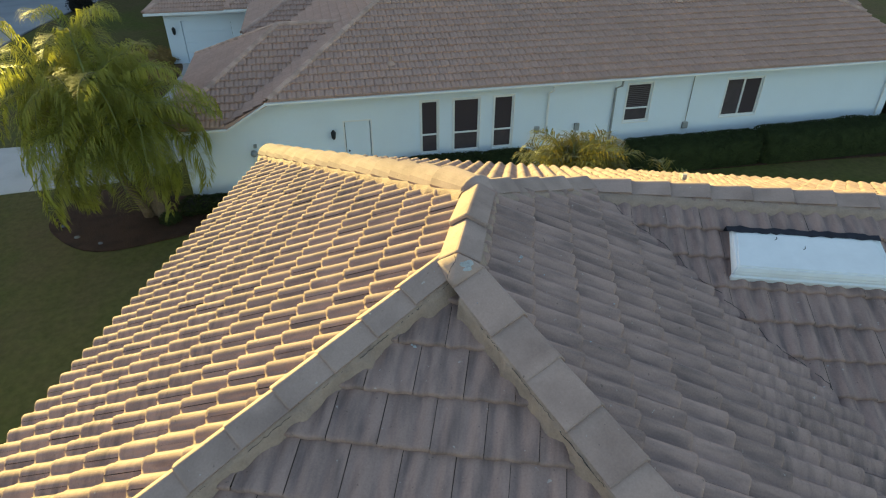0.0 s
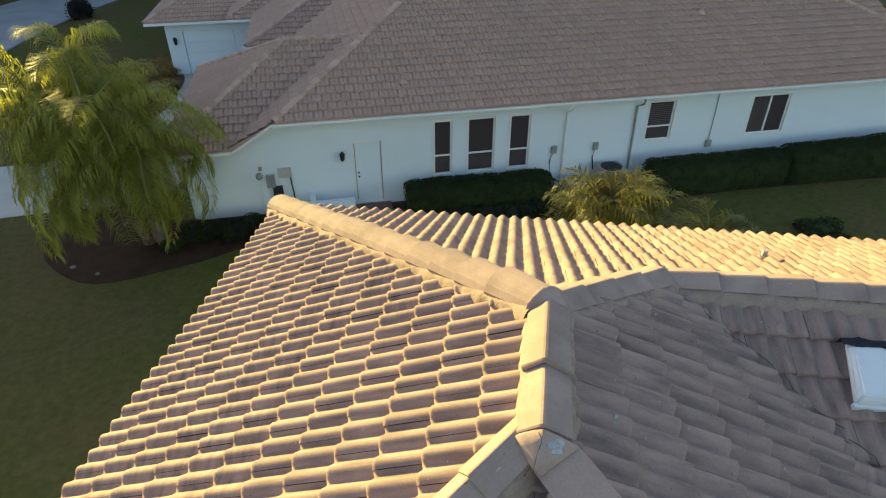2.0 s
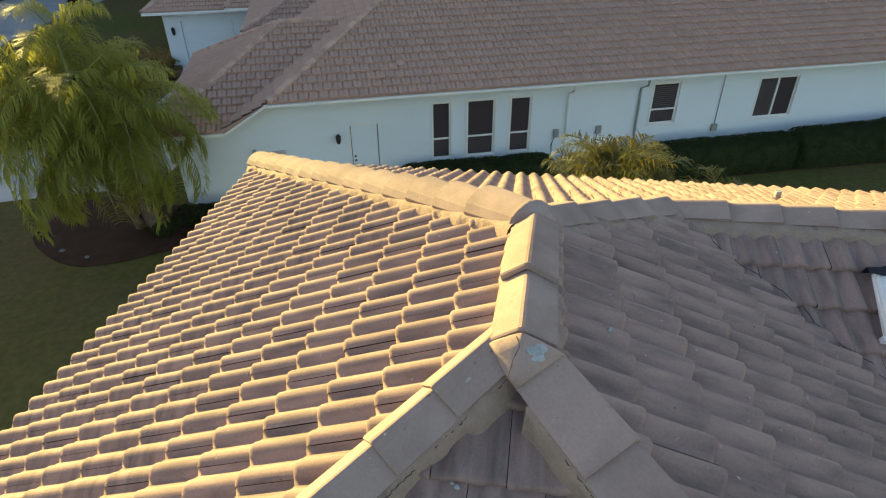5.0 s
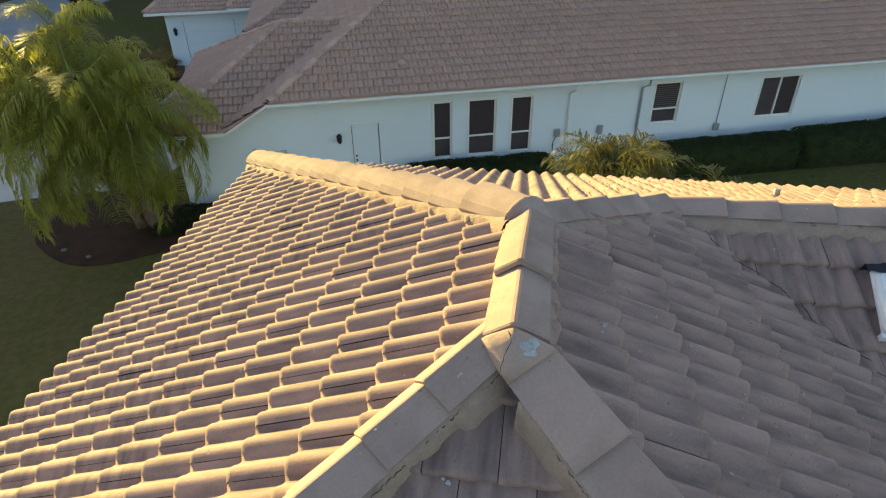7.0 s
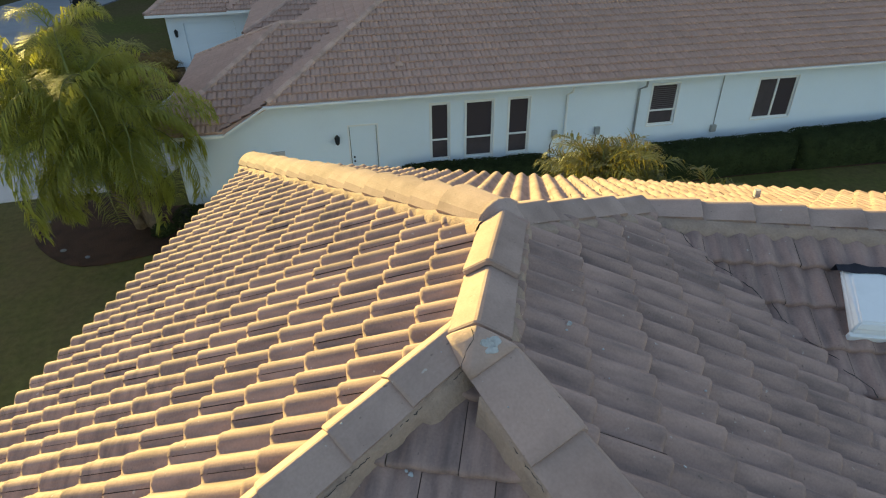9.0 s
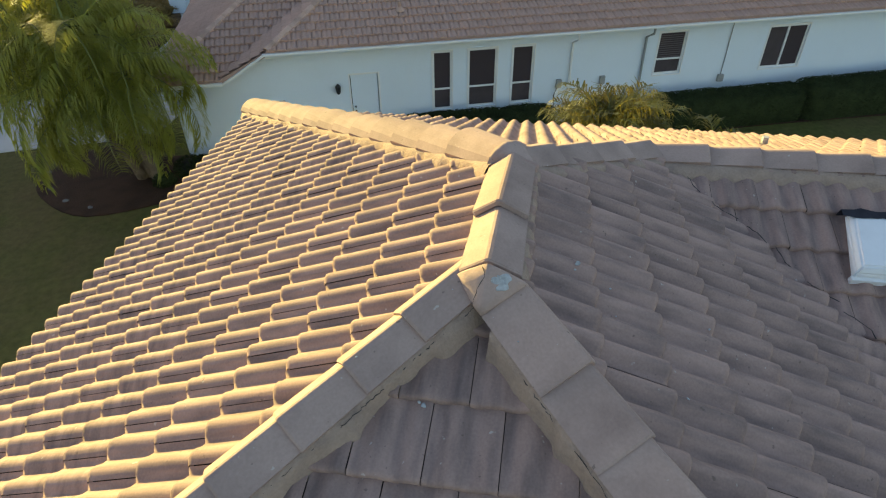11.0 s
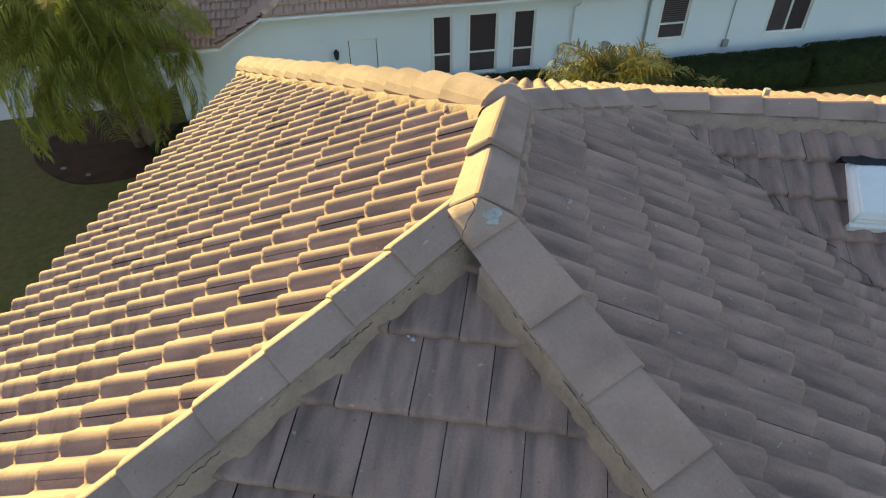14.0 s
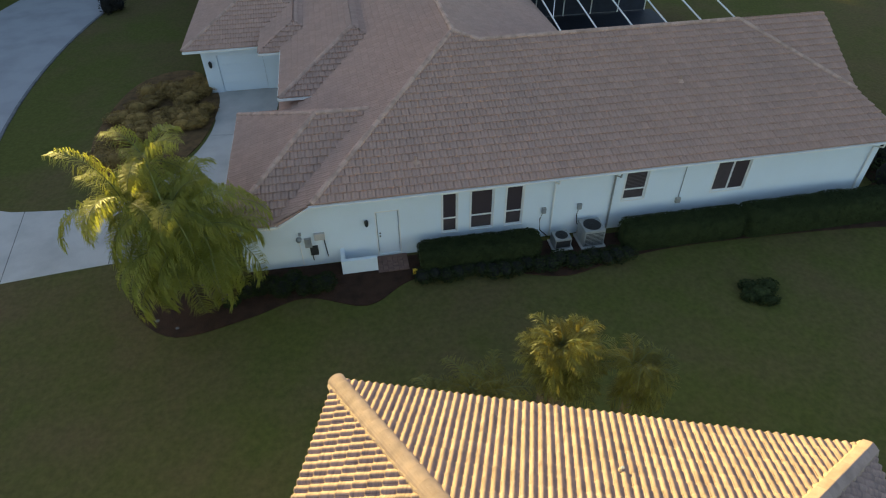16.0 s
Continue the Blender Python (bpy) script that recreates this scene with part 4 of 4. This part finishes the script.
# garage front
part("wall", pierced(-7.4, -2.2, 0, 2.75, 35.0, 35.2, [(-6.6, -4.1, 0.0, 2.2)]), M_WALL_SKYTINT, nb)
gd = part("garage_door", box((-6.58, 35.06, 0.02), (-4.12, 35.11, 2.19), 0.004), M_WALL_SKYTINT, nb, "white sectional garage door")
for k in range(4):
    part("panel", box((-6.54, 35.045, 0.06 + k * 0.54), (-4.16, 35.058, 0.55 + k * 0.54), 0.01), M_WALL_SKYTINT, gd)
part("wall", box((-7.4, 35.2, 0), (-7.2, 59.6, 2.75)), M_WALL_SKYTINT, nb)
gl = part("wall_lamp", add_tube(bmesh.new(), [(-7.0, 34.88, 1.55), (-7.0, 34.88, 1.6), (-7.0, 34.88, 1.85), (-7.0, 34.88, 1.95)], [0.03, 0.07, 0.1, 0.02], 8), M_DARK, nb, "black lantern beside the garage door")
for a, b in (((-8.2, 34.48), (-3.6, 34.48)),):
    part("gutter", box((a[0], a[1] - 0.1, 2.62), (b[0], a[1], 2.74), 0.01), M_TRIM, nb)
part("gutter", box((-2.8, 26.6, 3.18), (-0.2, 26.7, 3.29), 0.01), M_TRIM, nb)
part("gutter", box((-2.86, 26.7, 3.18), (-2.76, 32.3, 3.29), 0.01), M_TRIM, nb)
part("gutter", box((-4.0, 32.2, UZ - 0.12), (-2.76, 32.3, UZ - 0.01), 0.01), M_TRIM, nb)
part("gutter", box((-4.86, 18.4, WW - 0.13), (-4.76, 27.1, WW - 0.02), 0.01), M_TRIM, nb)

# ---- low wall, paved step and air conditioners by the side door ----
lwb = slab([(-0.76, 18.05), (0.6, 18.05), (0.6, 18.2), (-0.6, 18.2), (-0.6, WY - 0.005), (-0.76, WY - 0.005)], 0, 0.66)
low = tagged(structure("low_wall", lwb, M_WALL_SKYTINT, "white stucco screen wall beside the side door", "wall"), kind="")
low.pop("kind", None)
pavers = thing("paved_step", (1.1, 18.3, 0.0), "reddish paver landing at the side door", "pavement", kind="structure")
for i in range(6):
    for k in range(9):
        part("paver", box((-0.5 + i * 0.2, -0.43 + k * 0.105, 0), (-0.31 + i * 0.2, -0.33 + k * 0.105, 0.07 + 0.004 * ((i * 7 + k * 3) % 3)), 0.006), M_PAVER, pavers)


def air_conditioner(at, w, d, h):
    ac = thing("air_conditioner", at, "pale grey outdoor condenser unit with a round top grille", "air conditioner", "condensers by the wall")
    cab = part("cabinet", box((-w / 2, -d / 2, 0.08), (w / 2, d / 2, h), 0.03), M_METAL, ac)
    part("pad", box((-w / 2 - 0.08, -d / 2 - 0.08, 0), (w / 2 + 0.08, d / 2 + 0.08, 0.078)), M_CONC, ac)
    r = min(w, d) * 0.42
    part("fan_well", add_tube(bmesh.new(), [(0, 0, h + 0.002), (0, 0, h + 0.012)], r, 24), M_DARK, ac, "dark fan opening")
    for k in range(4):
        part("grille_ring", add_tube(bmesh.new(), [(r * (k + 1) / 4.3 * math.cos(q * math.tau / 20), r * (k + 1) / 4.3 * math.sin(q * math.tau / 20), h + 0.025) for q in range(21)], 0.004, 4, False), M_DARK, ac)
    b = bmesh.new()
    bmesh.ops.create_uvsphere(b, u_segments=10, v_segments=6, radius=0.07, matrix=Matrix.Translation((0, 0, h + 0.02)) @ Matrix.Diagonal((1, 1, 0.3, 1)))
    part("fan_hub", b, M_DARK, ac, smooth=True)
    for k in range(9):
        for sx in (-1, 1):
            part("louvre", box((-w / 2 + 0.05, sx * (d / 2 + 0.004) - 0.004, 0.16 + k * (h - 0.24) / 9), (w / 2 - 0.05, sx * (d / 2 + 0.004) + 0.004, 0.19 + k * (h - 0.24) / 9)), M_DARK, ac)


air_conditioner((9.2, 18.2, 0.0), 0.85, 0.85, 0.86)
air_conditioner((7.95, 18.15, 0.0), 0.68, 0.6, 0.56)
tub = thing("yellow_marker", (1.95, 17.45, 0.03), "small yellow utility marker standing at the bed edge", "marker")
part("cap", box((-0.09, -0.06, 0.12), (0.09, 0.06, 0.34), 0.02), M_YELLOW, tub)
part("stake", box((-0.02, -0.02, 0), (0.02, 0.02, 0.125)), M_DARK, tub)


# ---- plants ----
def hedge(name, spots, label, category, seed, count, leaf=0.085, mat=None, top=0.8):
    """Clipped shrubs: a solid heart of twigs, near-black by default to paint the shade inside, under a skin of small
    leaves.
    """
    c = np.array(spots, float).mean(0)
    ob = thing(name, (c[0], c[1], 0.03), label, category)
    heart = bmesh.new()
    cl, rad = [], []
    for x, y, z, rx, ry, rz in spots:
        cl.append((x - c[0], y - c[1], z))
        rad.append((rx, ry, rz))
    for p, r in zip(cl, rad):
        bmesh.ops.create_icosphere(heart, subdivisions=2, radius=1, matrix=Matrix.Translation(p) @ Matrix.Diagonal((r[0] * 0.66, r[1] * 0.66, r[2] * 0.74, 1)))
    part("thicket", heart, mat or M_DARKLEAF_SHADE, ob, smooth=True)
    leaf_cloud("foliage", cl, rad, count, leaf, mat or M_LEAF, ob, seed)
    return ob


rng = random.Random(11)


def row(x0, x1, y0, y1, z, step, wob=0.08):
    out, x = [], x0
    while x < x1:
        k = (x - x0) / (x1 - x0)
        out.append((x, y0 + (y1 - y0) * k + rng.uniform(-wob, wob), z * 0.5, max(step, 0.45) * rng.uniform(0.8, 1.0), 0.5 * rng.uniform(0.9, 1.15), z * 0.55 * rng.uniform(0.9, 1.1)))
        x += step
    return out




def clipped_hedge(x0, x1, y0, y1, z, label, seed, count, wave=0.05):
    """A sheared hedge: a rounded, slightly wavy block of dense twigs with small leaves all over its skin."""
    ob = thing("hedge", ((x0 + x1) / 2, (y0 + y1) / 2, 0.03), label, "hedge")
    hx, hy = (x1 - x0) / 2, (y1 - y0) / 2

    def skin(u, v, n):
        """A place on the block: u along it, v round it from the front foot over the top to the back foot."""
        a = math.pi * (v - 0.5)
        k = (abs(math.sin(a)) ** 5 + abs(math.cos(a)) ** 5) ** -0.2
        f = 1 + wave * noise.noise(Vector((u * hx * 1.1, v * 3, seed))) + 0.5 * wave * noise.noise(Vector((u * hx * 4, v * 8, seed)))
        end = 1 - max(0.0, abs(u) * hx - hx + 0.35) ** 2 / 0.35
        return Vector((u * hx, math.sin(a) * k * hy * f * end, max(0.0, math.cos(a) * k * z * (f + 0.10 * noise.noise(Vector((u * hx * 0.6, 0, seed)))) * (0.75 + 0.25 * end)) * n))

    cols, rows = int(hx * 10), 12
    verts = [skin(-1 + 2 * i / cols, k / rows, 1) * 0.97 for i in range(cols + 1) for k in range(rows + 1)]
    faces = [(i * (rows + 1) + k, (i + 1) * (rows + 1) + k, (i + 1) * (rows + 1) + k + 1, i * (rows + 1) + k + 1) for i in range(cols) for k in range(rows)]
    faces += [tuple(range(rows + 1)), tuple(cols * (rows + 1) + k for k in range(rows, -1, -1))]
    part_mesh("thicket", mesh_of("thicket", verts, faces, M_LEAF), ob, smooth=True)
    r = random.Random(seed)
    lv = []
    for _ in range(count):
        p = skin(r.uniform(-1, 1), r.random(), 1) + Vector((r.gauss(0, 0.012), r.gauss(0, 0.02), r.gauss(0, 0.018)))
        d = Vector((r.gauss(0, 1), r.gauss(0, 1), r.gauss(0, 0.7))).normalized()
        w = d.orthogonal().normalized() * r.uniform(0.010, 0.018)
        l = d * r.uniform(0.022, 0.042)
        lv += [p - l, p + w, p + l, p - w]
    part_mesh("foliage", mesh_of("foliage", lv, [tuple(range(q, q + 4)) for q in range(0, len(lv), 4)], M_LEAF), ob)
    return ob


clipped_hedge(2.15, 6.95, 17.35, 18.5, 0.98, "dark green clipped hedge against the house wall", 1, 15000)
clipped_hedge(10.3, 15.6, 17.2, 18.35, 1.02, "long dark green clipped hedge along the house wall", 2, 14000)
clipped_hedge(15.4, 22.3, 17.1, 18.3, 1.14, "taller dark green clipped hedge along the house wall", 3, 16000)
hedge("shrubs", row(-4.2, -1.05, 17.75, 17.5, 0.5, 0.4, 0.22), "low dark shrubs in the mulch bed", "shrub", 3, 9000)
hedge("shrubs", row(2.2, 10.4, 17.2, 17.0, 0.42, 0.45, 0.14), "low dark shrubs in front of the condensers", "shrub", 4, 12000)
for k in range(24):
    u, v = -9.3 + rng.uniform(-2.4, 1.5), 31.5 + rng.uniform(-3.9, 4.7)
    hedge("shrub", [(u + rng.uniform(-0.6, 0.6), v + rng.uniform(-0.6, 0.6), 0.25, rng.uniform(0.35, 0.8), rng.uniform(0.35, 0.8), rng.uniform(0.22, 0.5)) for _ in range(4)], "dry brownish shrub in the bed by the garage", "shrub", 50 + k, 2600, 0.085, M_DRYLEAF)
hedge("shrub", [(14.2, 14.1, 0.12, 0.6, 0.5, 0.22), (14.7, 14.4, 0.10, 0.45, 0.4, 0.2), (13.8, 14.0, 0.10, 0.45, 0.35, 0.18), (14.3, 13.7, 0.08, 0.5, 0.3, 0.16), (14.0, 14.5, 0.08, 0.4, 0.35, 0.2)], "low dark shrub on the lawn", "shrub", 6, 2600, 0.09, M_LEAF)
hedge("shrub", [(-4.84, 17.1, 0.18, 0.26, 0.24, 0.24), (-4.65, 17.25, 0.14, 0.2, 0.2, 0.18)], "small green plant at the foot of the palms", "shrub", 9, 1500, 0.07, M_LEAF)
for k, (x, y, size) in enumerate(((-8.31, 18.64, 0.06), (-7.95, 17.6, 0.065), (-7.35, 16.85, 0.07), (-6.6, 16.36, 0.06), (-8.3, 19.5, 0.05))):
    stone = thing("stone", (x, y, 0.03), "pale rough stone on the edge of the mulch ring", "stone", "stones round the mulch ring")
    bm = bmesh.new()
    bmesh.ops.create_icosphere(bm, subdivisions=2, radius=size, matrix=Matrix.Translation((0, 0, size * 0.35)) @ Matrix.Diagonal((1.2, 0.9, 0.6, 1)))
    for v in bm.verts:
        v.co *= 1 + 0.3 * noise.noise(v.co * 9 + Vector((k * 5, 0, 0)))
        v.co.z = max(0.0, v.co.z)
    part("rock", bm, M_KERB, stone, smooth=True)
for k in range(14):
    hedge("shrub", [(24.5 + rng.uniform(-1.2, 1.5), 21 + rng.uniform(-2.5, 5.5), 0.7, 0.8, 0.9, 0.9)], "dark green shrub beyond the end of the house", "shrub", 80 + k, 450, 0.13)
hedge("shrub", [(-16.1 + rng.uniform(-0.5, 0.5), 50.5 + rng.uniform(-0.5, 0.5), 0.45 + 0.2 * (k % 4), 0.6, 0.6, 0.6) for k in range(7)], "dark purplish shrub by the street kerb", "shrub", 8, 1500, 0.14, M_DARKLEAF_SHADE)


def frond_mesh(fronds, seed, leaflet=0.5, pairs=44, width=0.034, droop=0.9, ahead=0.0, hang=0.5):
    """Feather fronds: for each (base, heading, rise, length) an arching stalk with hanging leaflets. Two lists: stalks, leaflets."""
    r = random.Random(seed)
    sv, sf, lv, lf = [], [], [], []
    for base, head, rise, length in fronds:
        base = Vector(base)
        out = Vector((math.cos(head), math.sin(head), 0))
        side = Vector((-out.y, out.x, 0))
        pts, n = [], 14
        p, ang = base.copy(), rise
        curl = (1.6 + r.uniform(-0.3, 0.4)) * droop
        lean = r.uniform(-0.25, 0.25)
        for i in range(n + 1):
            pts.append(p.copy())
            a = ang - curl * (i / n) ** 1.3
            p = p + (out * math.cos(a) + Vector((0, 0, 1)) * math.sin(a) + side * lean * i / n * 0.4) * (length / n)
        for i in range(n):
            w0, w1 = 0.02 * (1 - i / n) + 0.004, 0.02 * (1 - (i + 1) / n) + 0.004
            b = len(sv)
            sv += [pts[i] - side * w0, pts[i] + side * w0, pts[i + 1] + side * w1, pts[i + 1] - side * w1, pts[i] - Vector((0, 0, w0 * 1.5)), pts[i + 1] - Vector((0, 0, w1 * 1.5))]
            sf += [(b, b + 1, b + 2, b + 3), (b + 1, b + 4, b + 5, b + 2), (b + 4, b, b + 3, b + 5)]
        for k in range(pairs):
            t = 0.12 + 0.88 * (k + r.uniform(-0.3, 0.3)) / pairs
            i = min(int(t * n), n - 1)
            q = pts[i].lerp(pts[i + 1], t * n - i)
            d = (pts[i + 1] - pts[i]).normalized()
            ll = leaflet * (0.45 + 0.85 * math.sin(math.pi * (0.12 + 0.85 * t))) * r.uniform(0.8, 1.15)
            for sg in (-1, 1):
                v = (side * sg * r.uniform(0.7, 1.1) + d * (r.uniform(0.35, 0.75) + ahead) + Vector((0, 0, r.uniform(-0.25, 0.35)))).normalized()
                v2 = (v * (0.55 + ahead) + Vector((0, 0, -1)) * r.uniform(0.3, 1.7) * hang).normalized()
                w = v.cross(Vector((0, 0, 1))).normalized() * width * 0.5
                m, e = q + v * ll * 0.5, q + v * ll * 0.5 + v2 * ll * 0.55
                b = len(lv)
                lv += [q - w * 0.6, q + w * 0.6, m + w, m - w, e]
                lf += [(b, b + 1, b + 2, b + 3), (b + 3, b + 2, b + 4)]
    return sv, sf, lv, lf


def palm(name, at, trunks, heads, label, seed, count, length, leaflet, rise=(0.1, 1.35), pairs=44, droop=1.0, group="", width=0.036, leaf=None, ahead=0.0, hang=0.5):
    """A palm in clumps: curved ringed trunks, and a head of fronds at the end of each."""
    r = random.Random(seed)
    leaf = leaf or M_FROND
    ob = thing(name, at, label, "palm", group)
    o = Vector(at)
    for base, head in trunks:
        base, head = Vector(base) - o, Vector(head) - o
        bm = bmesh.new()
        n = 14
        pts = [base.lerp(head, i / n) + Vector((0, 0, 0.25 * math.sin(math.pi * i / n))) for i in range(n + 1)]
        add_tube(bm, pts, [0.13 - 0.05 * i / n + (0.012 if i % 2 else 0) + (0.06 if i == 0 else 0) for i in range(n + 1)], 10)
        part("trunk", bm, M_TRUNK, ob, smooth=True)
    fr = []
    for hx, hy, hz in heads:
        off = r.uniform(0, math.tau)
        for k in range(count):
            fr.append((Vector((hx, hy, hz)) - o + Vector((r.uniform(-0.1, 0.1), r.uniform(-0.1, 0.1), r.uniform(-0.25, 0.1))), off + k * 2.39996, r.uniform(*rise) if k % 2 else rise[0] + (rise[1] - rise[0]) * r.uniform(0.0, 0.45), length * (r.uniform(0.65, 1.2) if k % 2 else r.uniform(0.8, 1.35))))
    for k, f in enumerate(fr):
        sv, sf, lv, lf = frond_mesh([f], seed * 1000 + k, leaflet, pairs, width, droop, ahead, hang)
        me = mesh_of("frond", sv + lv, sf + [tuple(q + len(sv) for q in g) for g in lf], [M_RACHIS, leaf])
        me.polygons.foreach_set("material_index", [0] * len(sf) + [1] * len(lf))
        part_mesh("frond", me, ob)
    return ob


palm("palm_tree", (-5.1, 17.6, 0.03), [((-5.05, 17.6, 0), (-5.95, 17.7, 4.2)), ((-5.3, 17.9, 0), (-5.45, 18.2, 3.6)), ((-5.5, 17.8, 0), (-7.35, 18.2, 4.1)), ((-5.4, 18.1, 0), (-6.6, 19.6, 4.7))],
     [(-5.95, 17.7, 4.3), (-5.45, 18.2, 3.7), (-7.35, 18.2, 4.2), (-6.6, 19.6, 4.8), (-5.8, 17.2, 3.2), (-5.0, 17.5, 3.2), (-6.15, 17.2, 2.5)], "clump of weeping feather palms in a mulch ring", 21, 16, 2.5, 0.60, (-0.2, 1.45), 70, 1.35, width=0.028, hang=1.2)
palm("areca_palm", (4.5, 9.4, 0.0), [((4.5, 9.4, 0), (4.3, 9.4, 4.0)), ((4.6, 9.5, 0), (4.75, 9.45, 3.9)), ((4.4, 9.5, 0), (4.0, 9.45, 3.6))], [(4.4, 9.4, 4.45), (4.65, 9.4, 4.4), (4.2, 9.4, 4.2), (4.9, 9.4, 4.1), (4.35, 9.3, 3.5), (4.75, 9.3, 3.25)], "upright golden-tipped feather palm beside the house", 31, 24, 0.95, 0.34, (1.05, 1.56), 28, 0.95, "palms by the wall", 0.018, M_ARECA, 0.35, 1.0)
palm("areca_palm", (6.2, 8.9, 0.0), [((6.2, 8.9, 0), (6.3, 8.95, 3.8))], [(6.3, 9.0, 3.95), (6.6, 9.0, 3.7), (6.35, 8.9, 3.2)], "smaller golden-tipped feather palm beside the house", 32, 16, 0.85, 0.34, (0.75, 1.5), 26, 1.35, "palms by the wall", 0.019, M_ARECA, 0.4, 1.0)
palm("areca_palm", (2.4, 9.7, 0.0), [((2.4, 9.7, 0), (2.4, 9.7, 2.9))], [(2.3, 9.7, 3.2), (2.9, 9.6, 3.0), (1.4, 9.9, 2.6)], "shaded feather palm beside the house", 33, 12, 1.1, 0.34, (0.5, 1.45), 32, 1.0, "palms by the wall", 0.015, M_ARECA, 0.1, 0.9)

# ---- screened pool cage behind the neighbour's house ----
cage = thing("pool_cage", (16.5, 36.0, 0.0), "white-framed screened pool enclosure over dark water", "pool cage")
part("deck", box((-4.2, -4.8, 0.0), (7.0, 7.0, 0.05)), M_MESH, cage, "dark wet pool deck")
part("water", box((-3.0, -3.0, 0.055), (5.0, 4.0, 0.07)), M_WATER, cage, "dark blue pool water")
for k in range(6):
    x = -4.1 + k * 2.1
    part("roof_beam", add_tube(bmesh.new(), [(x, -4.7, 3.05), (x, 0.0, 3.75), (x, 6.9, 3.75)], 0.045, 4), M_TRIM, cage)
    part("post", box((x - 0.04, 6.86, 0.05), (x + 0.04, 6.94, 3.75)), M_TRIM, cage)
for y, z in ((0.0, 3.75), (6.9, 3.75)):
    part("purlin", box((-4.15, y - 0.03, z - 0.03), (6.45, y + 0.03, z + 0.03)), M_TRIM, cage)
part("brace", add_tube(bmesh.new(), [(-4.1, -2.4, 3.4), (-2.35, 2.4, 3.75)], 0.03, 4), M_TRIM, cage)
part("screen", box((-4.1, 6.89, 0.1), (6.4, 6.91, 3.7)), M_MESH, cage, "dark insect screen")
part("screen", slab([(-4.1, 0.0), (6.4, 0.0), (6.4, 6.9), (-4.1, 6.9)], 3.70, 3.705), M_MESH, cage, "dark insect screen")

# ---- tiles and slates, last ----
lay_tiles(roof_front, 0.296, 0.327, 12, lambda x: 0.5 * rolled(x), 0.034, 0.02, roof, M_TILE, start=0.131, joint=0.0035, hang=0.222, keep=lambda c: c.y > 0.8, limit=110)
lay_tiles(roof_right, TW, 0.332, 12, lambda x: 1.2 * rolled(x), 0.026, 0.02, roof, M_TILE, start=-0.13, joint=0.005, hang=-0.008, keep=lambda c: c.x < 1.7 and c.y > 1.5, limit=110)
lay_tiles(roof_left, TW, TE, 12, rolled, 0.021, 0.02, roof, M_TILE, keep=lambda c: c.x > -2.0 and 1.5 < c.y < 4.6, limit=100)
lay_tiles(roof_far, TW, TE, 12, rolled, 0.026, 0.02, roof, M_TILE)
lay_tiles(roof_wing, TW, TE, 12, lambda x: 0.75 * rolled(x), 0.034, 0.02, roof, M_TILE, joint=0.004)
lay_tiles(roof_end, TW, TE, 12, rolled, 0.034, 0.02, roof, M_TILE)
flat_profile = lambda x: 0.044 * abs(math.sin(math.tau * x / 0.285)) ** 0.6
for rp, faces in zip(nparts, nroofs):
    for f in faces:
        first = f is nroofs[0][0]
        lay_tiles(f, 0.285, 0.345, 8, flat_profile, 0.062, 0.02, rp, M_NTILE, jit=0.006, joint=0.008, keep=(lambda c: c.y < 20.2 and -1.5 < c.x < 12) if first else None, limit=270)
NC = [(0.0, 0.132), (0.035, 0.128), (0.108, 0.08), (0.116, 0.02)]
cap_n = []
for a, b in ((J2, Pk), (RLp, Pk), (RRp, RLp), (Vector((21.3, 20.8, ZN + SN * 2.4)), RRp), (WL, Wp), (Vector((-4.75, 27.1, WW)), Wp), (Wp, Wq), (Pk, Vector((PX, 60, Pk.z))), (Vector((-2.75, 26.7, 3.3)), Vector((0.95, 30.4, 4.95))), (Vector((-8.2, 34.5, 2.75)), Vector((-4.0, 39.0, 4.75)))):
    lay_caps(a, b, nroof, M_NCAP, NC, share=cap_n, step=0.004, twist=0.005)
